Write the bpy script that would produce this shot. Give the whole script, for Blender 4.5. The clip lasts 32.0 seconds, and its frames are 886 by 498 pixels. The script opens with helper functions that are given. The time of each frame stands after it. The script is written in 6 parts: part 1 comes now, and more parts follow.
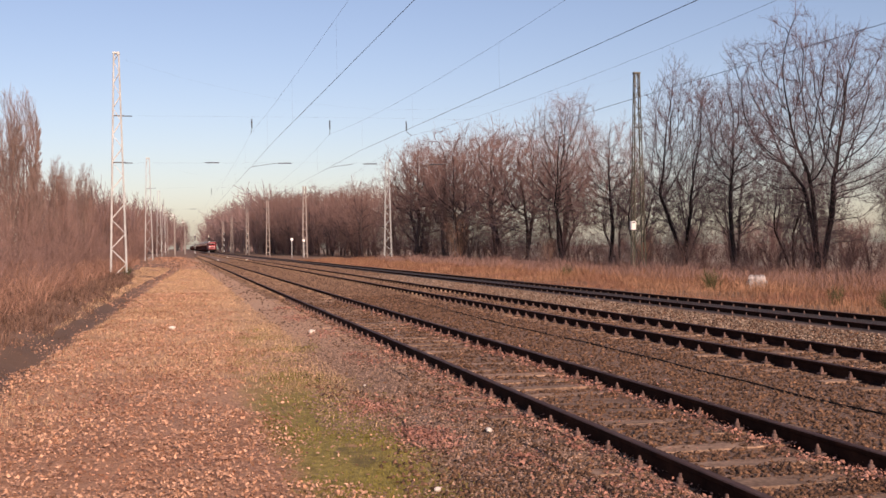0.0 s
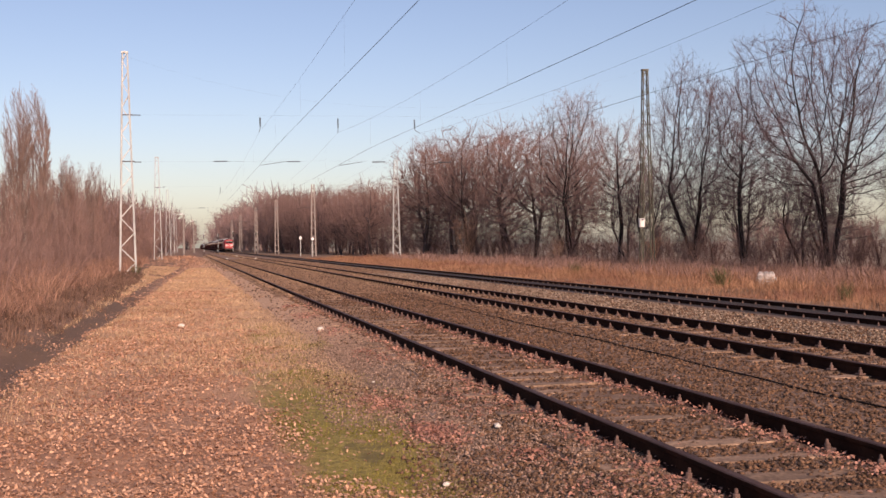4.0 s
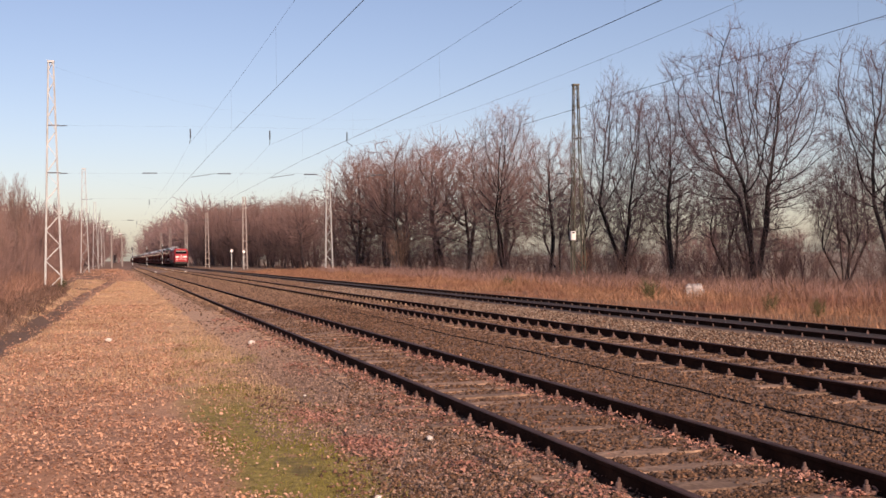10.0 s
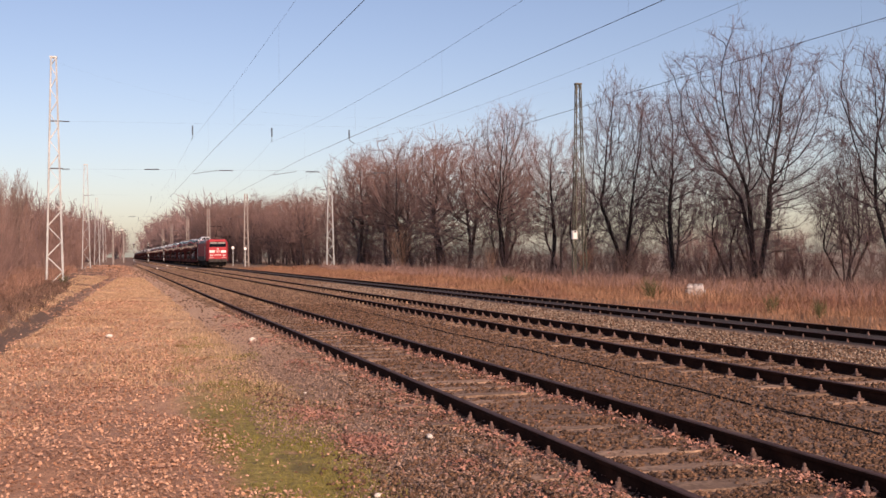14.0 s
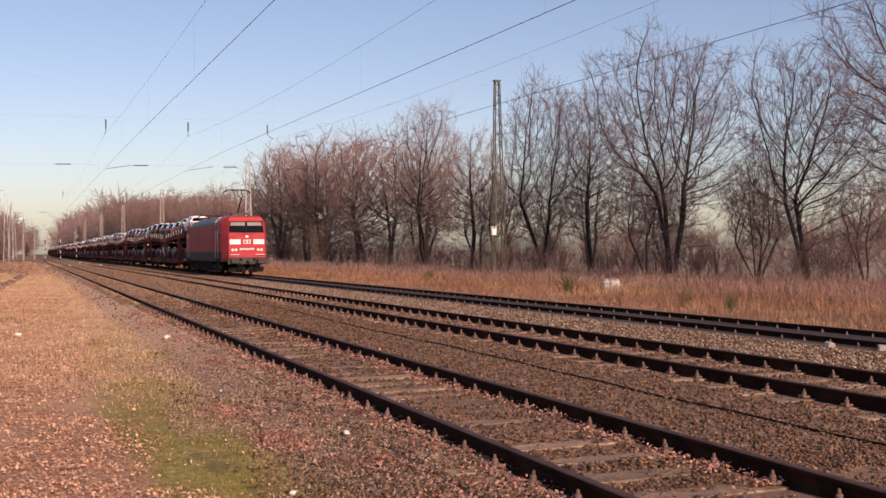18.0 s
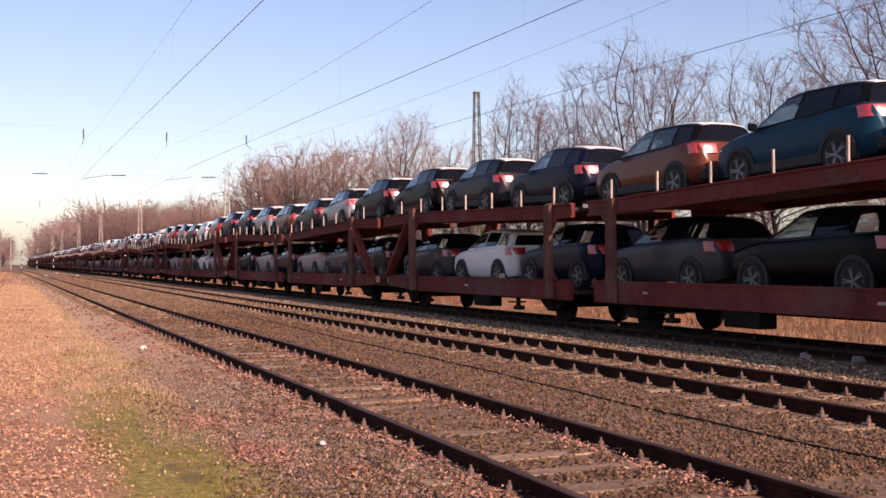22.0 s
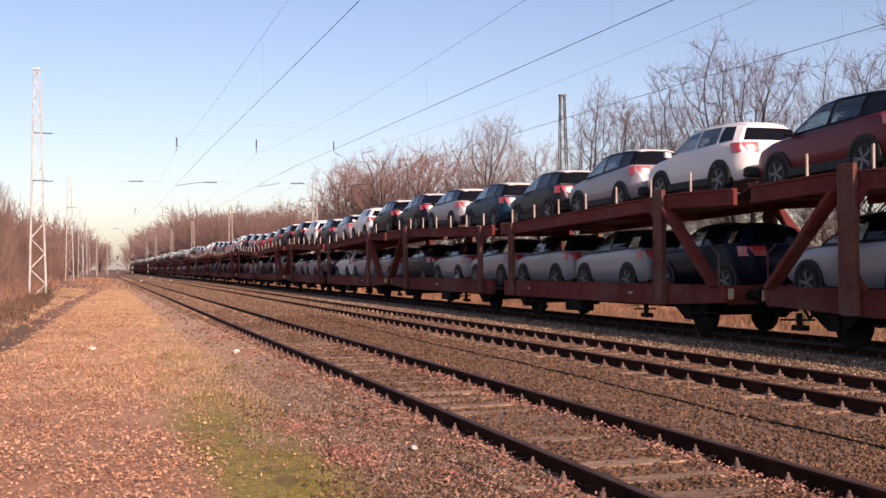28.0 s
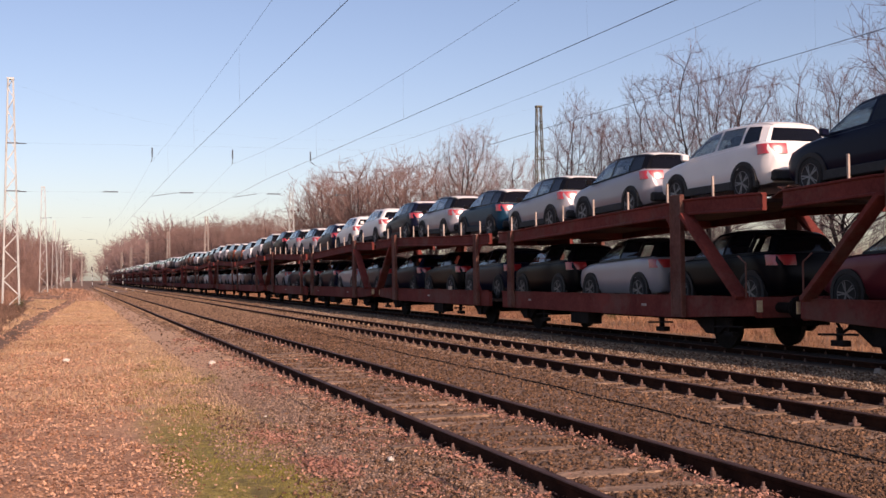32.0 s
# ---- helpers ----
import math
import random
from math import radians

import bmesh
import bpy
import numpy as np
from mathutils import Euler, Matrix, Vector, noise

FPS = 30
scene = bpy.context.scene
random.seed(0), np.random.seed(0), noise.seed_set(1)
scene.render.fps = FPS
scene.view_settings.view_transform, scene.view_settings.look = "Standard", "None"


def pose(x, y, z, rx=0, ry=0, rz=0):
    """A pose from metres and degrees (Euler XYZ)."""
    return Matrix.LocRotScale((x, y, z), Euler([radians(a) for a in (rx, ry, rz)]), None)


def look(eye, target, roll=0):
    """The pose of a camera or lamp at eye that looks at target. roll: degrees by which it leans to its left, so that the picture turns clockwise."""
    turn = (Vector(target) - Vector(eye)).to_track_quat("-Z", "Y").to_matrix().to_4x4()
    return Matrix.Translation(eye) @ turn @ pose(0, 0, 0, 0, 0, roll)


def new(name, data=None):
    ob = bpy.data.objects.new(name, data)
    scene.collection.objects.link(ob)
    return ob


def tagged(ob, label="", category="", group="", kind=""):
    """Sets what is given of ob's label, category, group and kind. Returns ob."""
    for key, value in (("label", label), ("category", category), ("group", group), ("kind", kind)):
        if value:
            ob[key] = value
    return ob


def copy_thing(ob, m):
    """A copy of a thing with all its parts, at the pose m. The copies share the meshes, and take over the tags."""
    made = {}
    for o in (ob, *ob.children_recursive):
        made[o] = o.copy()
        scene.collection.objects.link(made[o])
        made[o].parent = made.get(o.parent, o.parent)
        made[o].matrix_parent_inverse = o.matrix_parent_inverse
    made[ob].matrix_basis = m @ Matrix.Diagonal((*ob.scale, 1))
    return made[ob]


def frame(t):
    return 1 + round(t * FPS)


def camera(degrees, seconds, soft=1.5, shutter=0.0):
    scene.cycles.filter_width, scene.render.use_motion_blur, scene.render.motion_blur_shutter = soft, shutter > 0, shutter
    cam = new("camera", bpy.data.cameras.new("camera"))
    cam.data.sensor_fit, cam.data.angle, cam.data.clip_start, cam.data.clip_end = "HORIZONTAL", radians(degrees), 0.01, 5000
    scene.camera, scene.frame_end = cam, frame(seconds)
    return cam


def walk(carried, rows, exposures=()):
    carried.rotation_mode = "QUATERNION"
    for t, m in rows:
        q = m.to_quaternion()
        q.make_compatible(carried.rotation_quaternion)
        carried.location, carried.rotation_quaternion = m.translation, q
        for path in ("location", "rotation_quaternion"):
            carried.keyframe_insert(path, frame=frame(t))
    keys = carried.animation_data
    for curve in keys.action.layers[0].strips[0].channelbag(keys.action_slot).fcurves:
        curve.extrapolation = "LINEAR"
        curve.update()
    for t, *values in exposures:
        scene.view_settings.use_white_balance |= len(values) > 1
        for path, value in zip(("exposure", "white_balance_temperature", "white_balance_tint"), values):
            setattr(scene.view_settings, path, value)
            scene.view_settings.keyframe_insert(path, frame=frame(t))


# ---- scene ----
cam = camera(45.10, 32.0, soft=1.5)
EYE = 1.695
# seconds, sway to the side and up, yaw, pitch, roll of the hand-held camera
PATH = [
    (0.0, -0.014, 0.016, -14.02, -0.18, 0.66),
    (0.5, -0.015, 0.003, -13.97, 0.30, 0.42),
    (1.0, -0.009, 0.001, -14.68, 0.33, 0.36),
    (1.5, -0.027, 0.012, -14.48, 0.02, 0.54),
    (2.0, -0.036, 0.003, -13.20, -0.00, 0.58),
    (2.5, -0.045, 0.005, -12.79, -0.28, 0.58),
    (3.0, -0.034, 0.006, -12.77, -0.17, 0.57),
    (3.5, -0.032, 0.002, -12.93, -0.14, 0.68),
    (4.0, -0.010, -0.005, -13.56, -0.27, 0.83),
    (4.5, -0.028, -0.001, -14.01, -0.51, 1.25),
    (6.5, -0.039, 0.002, -13.67, 0.02, 0.85),
    (7.0, -0.021, 0.001, -13.38, 0.01, 0.83),
    (7.5, -0.029, 0.004, -13.41, -0.05, 0.76),
    (8.0, -0.033, -0.002, -13.72, -0.02, 0.78),
    (8.5, -0.011, -0.004, -14.45, -0.29, 0.98),
    (9.0, -0.012, 0.002, -15.54, 0.20, 0.84),
    (9.5, 0.004, -0.004, -16.13, 1.02, 0.76),
    (10.0, -0.001, -0.011, -17.16, 0.37, 0.86),
    (10.5, -0.006, -0.011, -17.12, 0.34, 0.74),
    (11.0, -0.007, -0.002, -16.80, 0.28, 0.64),
    (11.5, 0.007, -0.003, -16.74, 0.20, 0.66),
    (12.0, -0.001, 0.002, -16.64, 0.23, 0.69),
    (12.5, -0.004, -0.002, -16.94, 0.41, 0.46),
    (13.0, 0.005, -0.008, -16.79, 0.24, 0.47),
    (13.5, -0.011, -0.003, -16.98, 0.20, 0.50),
    (14.0, -0.001, -0.011, -17.09, 0.28, 0.47),
    (14.5, -0.004, -0.018, -17.48, 0.06, 0.38),
    (16.5, 0.010, -0.018, -19.30, -0.05, 0.61),
    (17.0, 0.024, -0.020, -20.38, -0.10, 0.52),
    (17.5, 0.027, -0.019, -20.61, -0.07, 0.48),
    (18.0, 0.033, -0.017, -21.37, 0.03, 0.58),
    (18.5, 0.032, -0.022, -21.79, 0.02, 0.44),
    (19.0, 0.027, -0.031, -21.75, 0.01, 0.62),
    (19.5, 0.036, -0.028, -21.78, 0.10, 0.62),
    (20.0, 0.045, -0.021, -21.96, 0.04, 0.49),
    (20.5, 0.050, -0.029, -22.17, -0.04, 0.48),
    (21.0, 0.061, -0.027, -22.45, 0.18, 0.59),
    (21.5, 0.038, -0.025, -22.29, 0.57, 0.26),
    (22.0, 0.057, -0.032, -22.47, 0.64, 0.41),
    (22.5, 0.070, -0.033, -23.89, 0.45, 0.18),
    (23.0, 0.044, -0.029, -23.41, 0.54, 0.17),
    (23.5, 0.054, -0.027, -22.55, 0.33, 0.44),
    (24.0, 0.058, -0.028, -22.56, 0.18, 0.57),
    (24.5, 0.060, -0.030, -22.50, 0.06, 0.55),
    (26.5, 0.026, -0.019, -21.56, 0.59, 0.60),
    (27.0, 0.025, -0.026, -20.17, 0.19, 0.73),
    (27.5, 0.013, -0.002, -18.72, 0.15, 0.72),
    (28.0, 0.011, -0.015, -17.88, 0.88, 0.64),
    (28.5, 0.005, -0.012, -17.99, 1.36, 0.55),
    (29.0, 0.017, -0.018, -18.37, 1.39, 0.41),
    (29.5, 0.012, -0.011, -19.29, 1.36, 0.59),
    (30.0, 0.005, -0.015, -19.28, 1.50, 0.50),
    (30.5, 0.022, -0.016, -18.85, 1.40, 0.80),
    (31.0, 0.002, -0.013, -18.96, 1.34, 0.71),
    (31.5, 0.011, -0.015, -18.91, 1.39, 0.74),
    (32.0, 0.013, -0.015, -19.12, 1.44, 0.69),
]
# seconds, stops, kelvin, tint
EXPOSURES = [(0.0, 0.0, 6600, 27), (20.7, 0.0, 6600, 27), (21.9, 0.36, 6600, 30), (24.5, 0.36, 6600, 31), (27.0, 0.34, 6600, 28), (28.5, 0.22, 6600, 28), (32.0, 0.10, 6600, 27)]
walk(cam, [(t, pose(x, 0, EYE + z, 90 + p, r, w)) for t, x, z, w, p, r in PATH], EXPOSURES)

# ---- light ----
SUN_AZ, SUN_EL = 9.0, 24.0        # degrees: from behind the camera, a little to the right; height of the sun
world = bpy.data.worlds.new("sky")
scene.world = world
world.use_nodes = True
sky = world.node_tree.nodes.new("ShaderNodeTexSky")
sky.sky_type, sky.sun_disc = "NISHITA", False
sky.sun_elevation, sky.sun_rotation = radians(SUN_EL), radians(180 - SUN_AZ)
sky.air_density, sky.dust_density, sky.ozone_density = 1.0, 1.05, 1.3
world.node_tree.links.new(sky.outputs[0], world.node_tree.nodes["Background"].inputs[0])
world.node_tree.nodes["Background"].inputs[1].default_value = 0.12
lamp = bpy.data.lights.new("sun", "SUN")
lamp.energy, lamp.angle, lamp.color = 5.0, radians(0.6), (1.0, 0.765, 0.58)
sun = new("sun", lamp)
sun.matrix_world = look((60 * math.sin(radians(SUN_AZ)), -60 * math.cos(radians(SUN_AZ)), 60 * math.tan(radians(SUN_EL))), (0, 0, 0))

# ---- materials ----


def ramp(nt, fac, stops):
    r = nt.nodes.new("ShaderNodeValToRGB")
    e = r.color_ramp.elements
    while len(e) < len(stops):
        e.new(0.5)
    for el, (p, c) in zip(e, stops):
        el.position, el.color = p, (*c, 1)
    nt.links.new(fac, r.inputs[0])
    return r.outputs[0]


def noise_tex(nt, co, scale, detail=4.0, rough=0.6):
    n = nt.nodes.new("ShaderNodeTexNoise")
    n.inputs["Scale"].default_value, n.inputs["Detail"].default_value, n.inputs["Roughness"].default_value = scale, detail, rough
    nt.links.new(co, n.inputs["Vector"])
    return n.outputs["Fac"]


def mix(nt, fac, a, b, kind="MIX"):
    m = nt.nodes.new("ShaderNodeMix")
    m.data_type, m.blend_type = "RGBA", kind
    for sock, v in ((0, fac), (6, a), (7, b)):
        if isinstance(v, (int, float)):
            m.inputs[sock].default_value = v
        elif isinstance(v, tuple):
            m.inputs[sock].default_value = (*v, 1)
        else:
            nt.links.new(v, m.inputs[sock])
    return m.outputs[2]


def math_node(nt, op, a, b=0.0, clamp=False):
    m = nt.nodes.new("ShaderNodeMath")
    m.operation, m.use_clamp = op, clamp
    for i, v in enumerate((a, b)):
        if isinstance(v, (int, float)):
            m.inputs[i].default_value = v
        else:
            nt.links.new(v, m.inputs[i])
    return m.outputs[0]


def step(nt, v, a, b):
    m = nt.nodes.new("ShaderNodeMapRange")
    m.interpolation_type = "SMOOTHSTEP"
    nt.links.new(v, m.inputs[0])
    m.inputs[1].default_value, m.inputs[2].default_value = a, b
    return m.outputs[0]


def base(name, rough=0.7, metal=0.0):
    mat = bpy.data.materials.new(name)
    mat.use_nodes = True
    nt = mat.node_tree
    b = nt.nodes["Principled BSDF"]
    b.inputs["Roughness"].default_value, b.inputs["Metallic"].default_value = rough, metal
    return mat, nt, b


def surface(name, dark, light, scale=6.0, fine=60.0, rough=0.7, metal=0.0, bump=0.2, stain=None, amount=0.4, rand=0.0, coat=0.0, spec=0.35, gloss=0.08):
    """Two scales of mottling between two colours, stains of a third, fine relief, and a shade by object or island."""
    mat, nt, b = base(name, rough, metal)
    co = nt.nodes.new("ShaderNodeTexCoord").outputs["Object"]
    big, small = noise_tex(nt, co, scale), noise_tex(nt, co, fine, 3.0)
    v = math_node(nt, "ADD", math_node(nt, "MULTIPLY", big, 0.6), math_node(nt, "MULTIPLY", small, 0.4))
    col = ramp(nt, v, [(0.35, dark), (0.65, light)])
    if stain:
        spots = step(nt, noise_tex(nt, co, scale * 0.45, 6.0, 0.7), 0.48, 0.66)
        col = mix(nt, math_node(nt, "MULTIPLY", spots, amount), col, stain)
    if rand:
        info = nt.nodes.new("ShaderNodeObjectInfo").outputs["Random"]
        isl = nt.nodes.new("ShaderNodeNewGeometry").outputs["Random Per Island"]
        r = math_node(nt, "FRACT", math_node(nt, "ADD", info, isl))
        k = math_node(nt, "ADD", math_node(nt, "MULTIPLY", r, 2 * rand), 1 - rand)
        hsv = nt.nodes.new("ShaderNodeHueSaturation")
        nt.links.new(k, hsv.inputs["Value"])
        nt.links.new(col, hsv.inputs["Color"])
        col = hsv.outputs[0]
    nt.links.new(col, b.inputs["Base Color"])
    b.inputs["Coat Weight"].default_value = coat
    b.inputs["Specular IOR Level"].default_value = spec
    b.inputs["Coat Roughness"].default_value = gloss
    if bump:
        n = nt.nodes.new("ShaderNodeBump")
        n.inputs["Strength"].default_value, n.inputs["Distance"].default_value = bump, 0.01
        nt.links.new(small, n.inputs["Height"])
        nt.links.new(n.outputs[0], b.inputs["Normal"])
    return mat


RAIL = surface("rusty rail steel", (0.017, 0.0065, 0.0045), (0.042, 0.017, 0.011), 3, 40, 0.95, 0, 0.15, (0.085, 0.034, 0.020), 0.45, spec=0.08)
RAIL_TOP = surface("worn rail head", (0.055, 0.030, 0.024), (0.105, 0.062, 0.050), 2, 30, 0.7, 0.1, 0.05, spec=0.2)
SLEEPER = surface("weathered sleeper", (0.12, 0.074, 0.046), (0.42, 0.28, 0.18), 3, 25, 0.9, 0, 0.5, (0.06, 0.045, 0.035), 0.7, 0.25)
SLEEPER_DARK = surface("oily dark sleeper", (0.022, 0.018, 0.018), (0.075, 0.062, 0.060), 3, 25, 0.85, 0, 0.5, (0.012, 0.010, 0.010), 0.6, 0.25)
IRON = surface("brown rusty iron", (0.095, 0.058, 0.046), (0.21, 0.135, 0.108), 8, 60, 0.85, 0, 0.3, rand=0.3)
MAST_PALE = surface("pale grey painted steel", (0.40, 0.43, 0.41), (0.60, 0.63, 0.60), 2, 20, 0.65, 0, 0.1, (0.24, 0.20, 0.15), 0.35)
MAST_GREEN = surface("mossy green painted steel", (0.05, 0.05, 0.035), (0.16, 0.155, 0.11), 1.5, 20, 0.75, 0, 0.1, (0.36, 0.32, 0.25), 0.28)
WIRE = surface("dark copper wire", (0.03, 0.03, 0.032), (0.07, 0.066, 0.065), 1, 9, 0.6, 0.4, 0)
INSULATOR = surface("dark glazed porcelain", (0.045, 0.05, 0.055), (0.10, 0.11, 0.12), 4, 20, 0.3, 0, 0)
CONCRETE = surface("grey concrete", (0.20, 0.175, 0.155), (0.36, 0.32, 0.285), 3, 40, 0.9, 0, 0.3, (0.15, 0.13, 0.11), 0.5)
BARK = surface("dark bare bark", (0.010, 0.008, 0.009), (0.032, 0.026, 0.026), 2, 12, 0.9, 0, 0.4, rand=0.15)
TWIG = surface("purple brown twigs", (0.074, 0.051, 0.052), (0.180, 0.124, 0.121), 0.4, 3, 0.9, 0, 0, rand=0.25)
BUSH = surface("dark purple brown bush twigs", (0.082, 0.046, 0.041), (0.215, 0.126, 0.108), 0.4, 3, 0.9, 0, 0, rand=0.3)
TWIG_RED = surface("reddish brown twigs", (0.178, 0.106, 0.085), (0.325, 0.210, 0.172), 0.3, 3, 0.9, 0, 0, rand=0.25)
TWIG_PALE = surface("grey brown poplar twigs", (0.20, 0.14, 0.115), (0.36, 0.26, 0.22), 0.3, 3, 0.9, 0, 0, rand=0.2)
BARK_MID = surface("grey brown bark", (0.050, 0.036, 0.034), (0.120, 0.088, 0.081), 2, 12, 0.9, 0, 0.3, rand=0.2)
TWIG_MID = surface("warm brown twigs", (0.155, 0.098, 0.085), (0.305, 0.200, 0.172), 0.3, 3, 0.9, 0, 0, rand=0.3)
# far twigs are pale and even, with the distance haze put into their colour
TWIG_FAR = surface("far twigs with haze in the colour", (0.21, 0.14, 0.125), (0.32, 0.225, 0.205), 0.1, 1, 0.95, 0, 0, rand=0.2)
GRASS = surface("dry straw grass", (0.17, 0.082, 0.045), (0.40, 0.228, 0.128), 0.35, 3, 0.9, 0, 0, (0.20, 0.085, 0.062), 0.85, rand=0.4)
STEM = surface("dry weed stems", (0.19, 0.0992, 0.0686), (0.36, 0.213, 0.145), 0.4, 3, 0.9, 0, 0, rand=0.35)
LEAF = surface("fallen oak leaves", (0.37, 0.198, 0.118), (0.59, 0.358, 0.225), 1.2, 30, 0.8, 0, 0, (0.25, 0.108, 0.068), 0.55, rand=0.42)
LEAF_RED = surface("damp reddish leaves", (0.27, 0.122, 0.084), (0.50, 0.27, 0.19), 2.0, 30, 0.8, 0, 0, (0.14, 0.050, 0.040), 0.5, rand=0.35)
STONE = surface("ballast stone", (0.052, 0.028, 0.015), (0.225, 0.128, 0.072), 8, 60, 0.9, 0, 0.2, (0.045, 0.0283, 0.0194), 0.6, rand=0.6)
STONE_FINE = surface("fine grey brown gravel", (0.12, 0.079, 0.055), (0.385, 0.262, 0.186), 8, 60, 0.9, 0, 0.2, rand=0.6)
STONE_PALE = surface("pale new ballast stone", (0.150, 0.108, 0.074), (0.38, 0.290, 0.205), 8, 60, 0.9, 0, 0.2, rand=0.45)
# far copy of STONE, lightened in colour since the low view hides gap shade
STONE_FAR = surface("far ballast stone, lightened copy", (0.080, 0.049, 0.030), (0.31, 0.195, 0.122), 8, 60, 0.9, 0, 0.2, rand=0.5)
PALE = surface("whitish stone", (0.55, 0.50, 0.42), (0.75, 0.70, 0.60), 8, 40, 0.9, 0, 0.2)


def ground_material():
    mat, nt, b = base("leaf litter, moss and gravel ground", 0.95)
    co = nt.nodes.new("ShaderNodeNewGeometry").outputs["Position"]
    xyz = nt.nodes.new("ShaderNodeSeparateXYZ")
    nt.links.new(co, xyz.inputs[0])
    wob = math_node(nt, "MULTIPLY", math_node(nt, "SUBTRACT", noise_tex(nt, co, 0.55, 5.0), 0.5), 2.6)
    x = math_node(nt, "ADD", xyz.outputs[0], wob)
    y = xyz.outputs[1]
    n1, n3 = noise_tex(nt, co, 1.1, 6.0, 0.7), noise_tex(nt, co, 0.25, 3.0)
    n2 = math_node(nt, "ADD", math_node(nt, "MULTIPLY", noise_tex(nt, co, 11, 5.0, 0.75), 0.75), math_node(nt, "MULTIPLY", noise_tex(nt, co, 70, 3.0), 0.65))
    n2 = math_node(nt, "SUBTRACT", n2, 0.20)
    litter = ramp(nt, n2, [(0.30, (0.26, 0.132, 0.072)), (0.5, (0.42, 0.226, 0.124)), (0.68, (0.60, 0.345, 0.194))])
    litter = mix(nt, math_node(nt, "MULTIPLY", step(nt, n3, 0.5, 0.7), 0.6), litter, (0.36, 0.205, 0.115))
    tan = ramp(nt, n2, [(0.30, (0.36, 0.210, 0.120)), (0.5, (0.54, 0.335, 0.196)), (0.68, (0.70, 0.465, 0.282))])
    litter = mix(nt, math_node(nt, "MULTIPLY", step(nt, math_node(nt, "ADD", y, math_node(nt, "MULTIPLY", wob, 4.0)), 9, 17), 0.75), litter, tan)
    litter = mix(nt, math_node(nt, "MULTIPLY", step(nt, noise_tex(nt, co, 1.4, 5.0, 0.7), 0.52, 0.66), 0.45), litter, (0.20, 0.105, 0.068))
    gravel = ramp(nt, n2, [(0.3, (0.085, 0.050, 0.030)), (0.7, (0.33, 0.205, 0.128))])
    straw = ramp(nt, n2, [(0.3, (0.13, 0.0709, 0.037)), (0.7, (0.34, 0.198, 0.101))])
    moss = ramp(nt, n2, [(0.3, (0.10, 0.082, 0.013)), (0.5, (0.25, 0.205, 0.032)), (0.7, (0.42, 0.345, 0.072))])
    col = mix(nt, step(nt, x, 1.5, 2.5), litter, gravel)
    grey = ramp(nt, n2, [(0.3, (0.105, 0.070, 0.048)), (0.7, (0.34, 0.232, 0.164))])
    col = mix(nt, math_node(nt, "MULTIPLY", step(nt, x, 1.5, 2.5), math_node(nt, "SUBTRACT", 1.0, step(nt, x, 3.2, 4.2))), col, grey)
    bare = math_node(nt, "MULTIPLY", step(nt, math_node(nt, "ADD", y, math_node(nt, "MULTIPLY", wob, 3.0)), 13, 21), math_node(nt, "SUBTRACT", 1.0, step(nt, x, 3.2, 4.0)))
    col = mix(nt, math_node(nt, "MULTIPLY", bare, 0.92), col, tan)
    # moss along the edge of the gravel
    xm = math_node(nt, "ADD", xyz.outputs[0], math_node(nt, "MULTIPLY", wob, 0.55))
    band = math_node(nt, "MULTIPLY", step(nt, xm, 0.60, 1.0), math_node(nt, "SUBTRACT", 1.0, step(nt, xm, 1.75, 2.2)))
    near = math_node(nt, "SUBTRACT", 1.0, step(nt, y, 11.5, 15.5))
    weak = math_node(nt, "MULTIPLY", step(nt, n1, 0.48, 0.62), math_node(nt, "SUBTRACT", 0.62, math_node(nt, "MULTIPLY", step(nt, y, 24, 36), 0.6)))
    m = math_node(nt, "MULTIPLY", band, math_node(nt, "MAXIMUM", math_node(nt, "MULTIPLY", near, step(nt, n1, 0.30, 0.46)), weak))
    col = mix(nt, math_node(nt, "MULTIPLY", m, 0.9), col, moss)
    # bare dark soil beside the moss
    soil = math_node(nt, "MULTIPLY", band, math_node(nt, "MULTIPLY", near, step(nt, noise_tex(nt, co, 1.7, 4.0), 0.55, 0.68)))
    col = mix(nt, math_node(nt, "MULTIPLY", soil, 0.6), col, (0.085, 0.062, 0.028))
    # darker ground under the scrub, and a darker band along the rut
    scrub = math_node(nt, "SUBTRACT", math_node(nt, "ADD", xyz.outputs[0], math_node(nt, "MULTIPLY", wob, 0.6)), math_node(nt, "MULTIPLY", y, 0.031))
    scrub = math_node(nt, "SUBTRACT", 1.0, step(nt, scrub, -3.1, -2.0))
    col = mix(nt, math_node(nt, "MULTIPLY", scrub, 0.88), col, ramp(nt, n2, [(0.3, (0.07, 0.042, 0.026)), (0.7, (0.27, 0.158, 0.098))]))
    rut = math_node(nt, "SUBTRACT", xyz.outputs[0], math_node(nt, "ADD", -2.9, math_node(nt, "MULTIPLY", y, 0.031)))
    rut = math_node(nt, "SUBTRACT", 1.0, step(nt, math_node(nt, "ABSOLUTE", math_node(nt, "ADD", rut, math_node(nt, "MULTIPLY", wob, 0.25))), 0.22, 0.62))
    rut = math_node(nt, "MULTIPLY", rut, math_node(nt, "SUBTRACT", 1.0, step(nt, y, 38, 48)))
    col = mix(nt, math_node(nt, "MULTIPLY", math_node(nt, "MULTIPLY", rut, step(nt, n2, 0.1, 0.5)), 0.70), col, (0.120, 0.072, 0.043))
    # dark main-line bed; some of the train's shade is put into its colour
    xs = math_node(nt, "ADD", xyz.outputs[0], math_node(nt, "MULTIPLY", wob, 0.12))
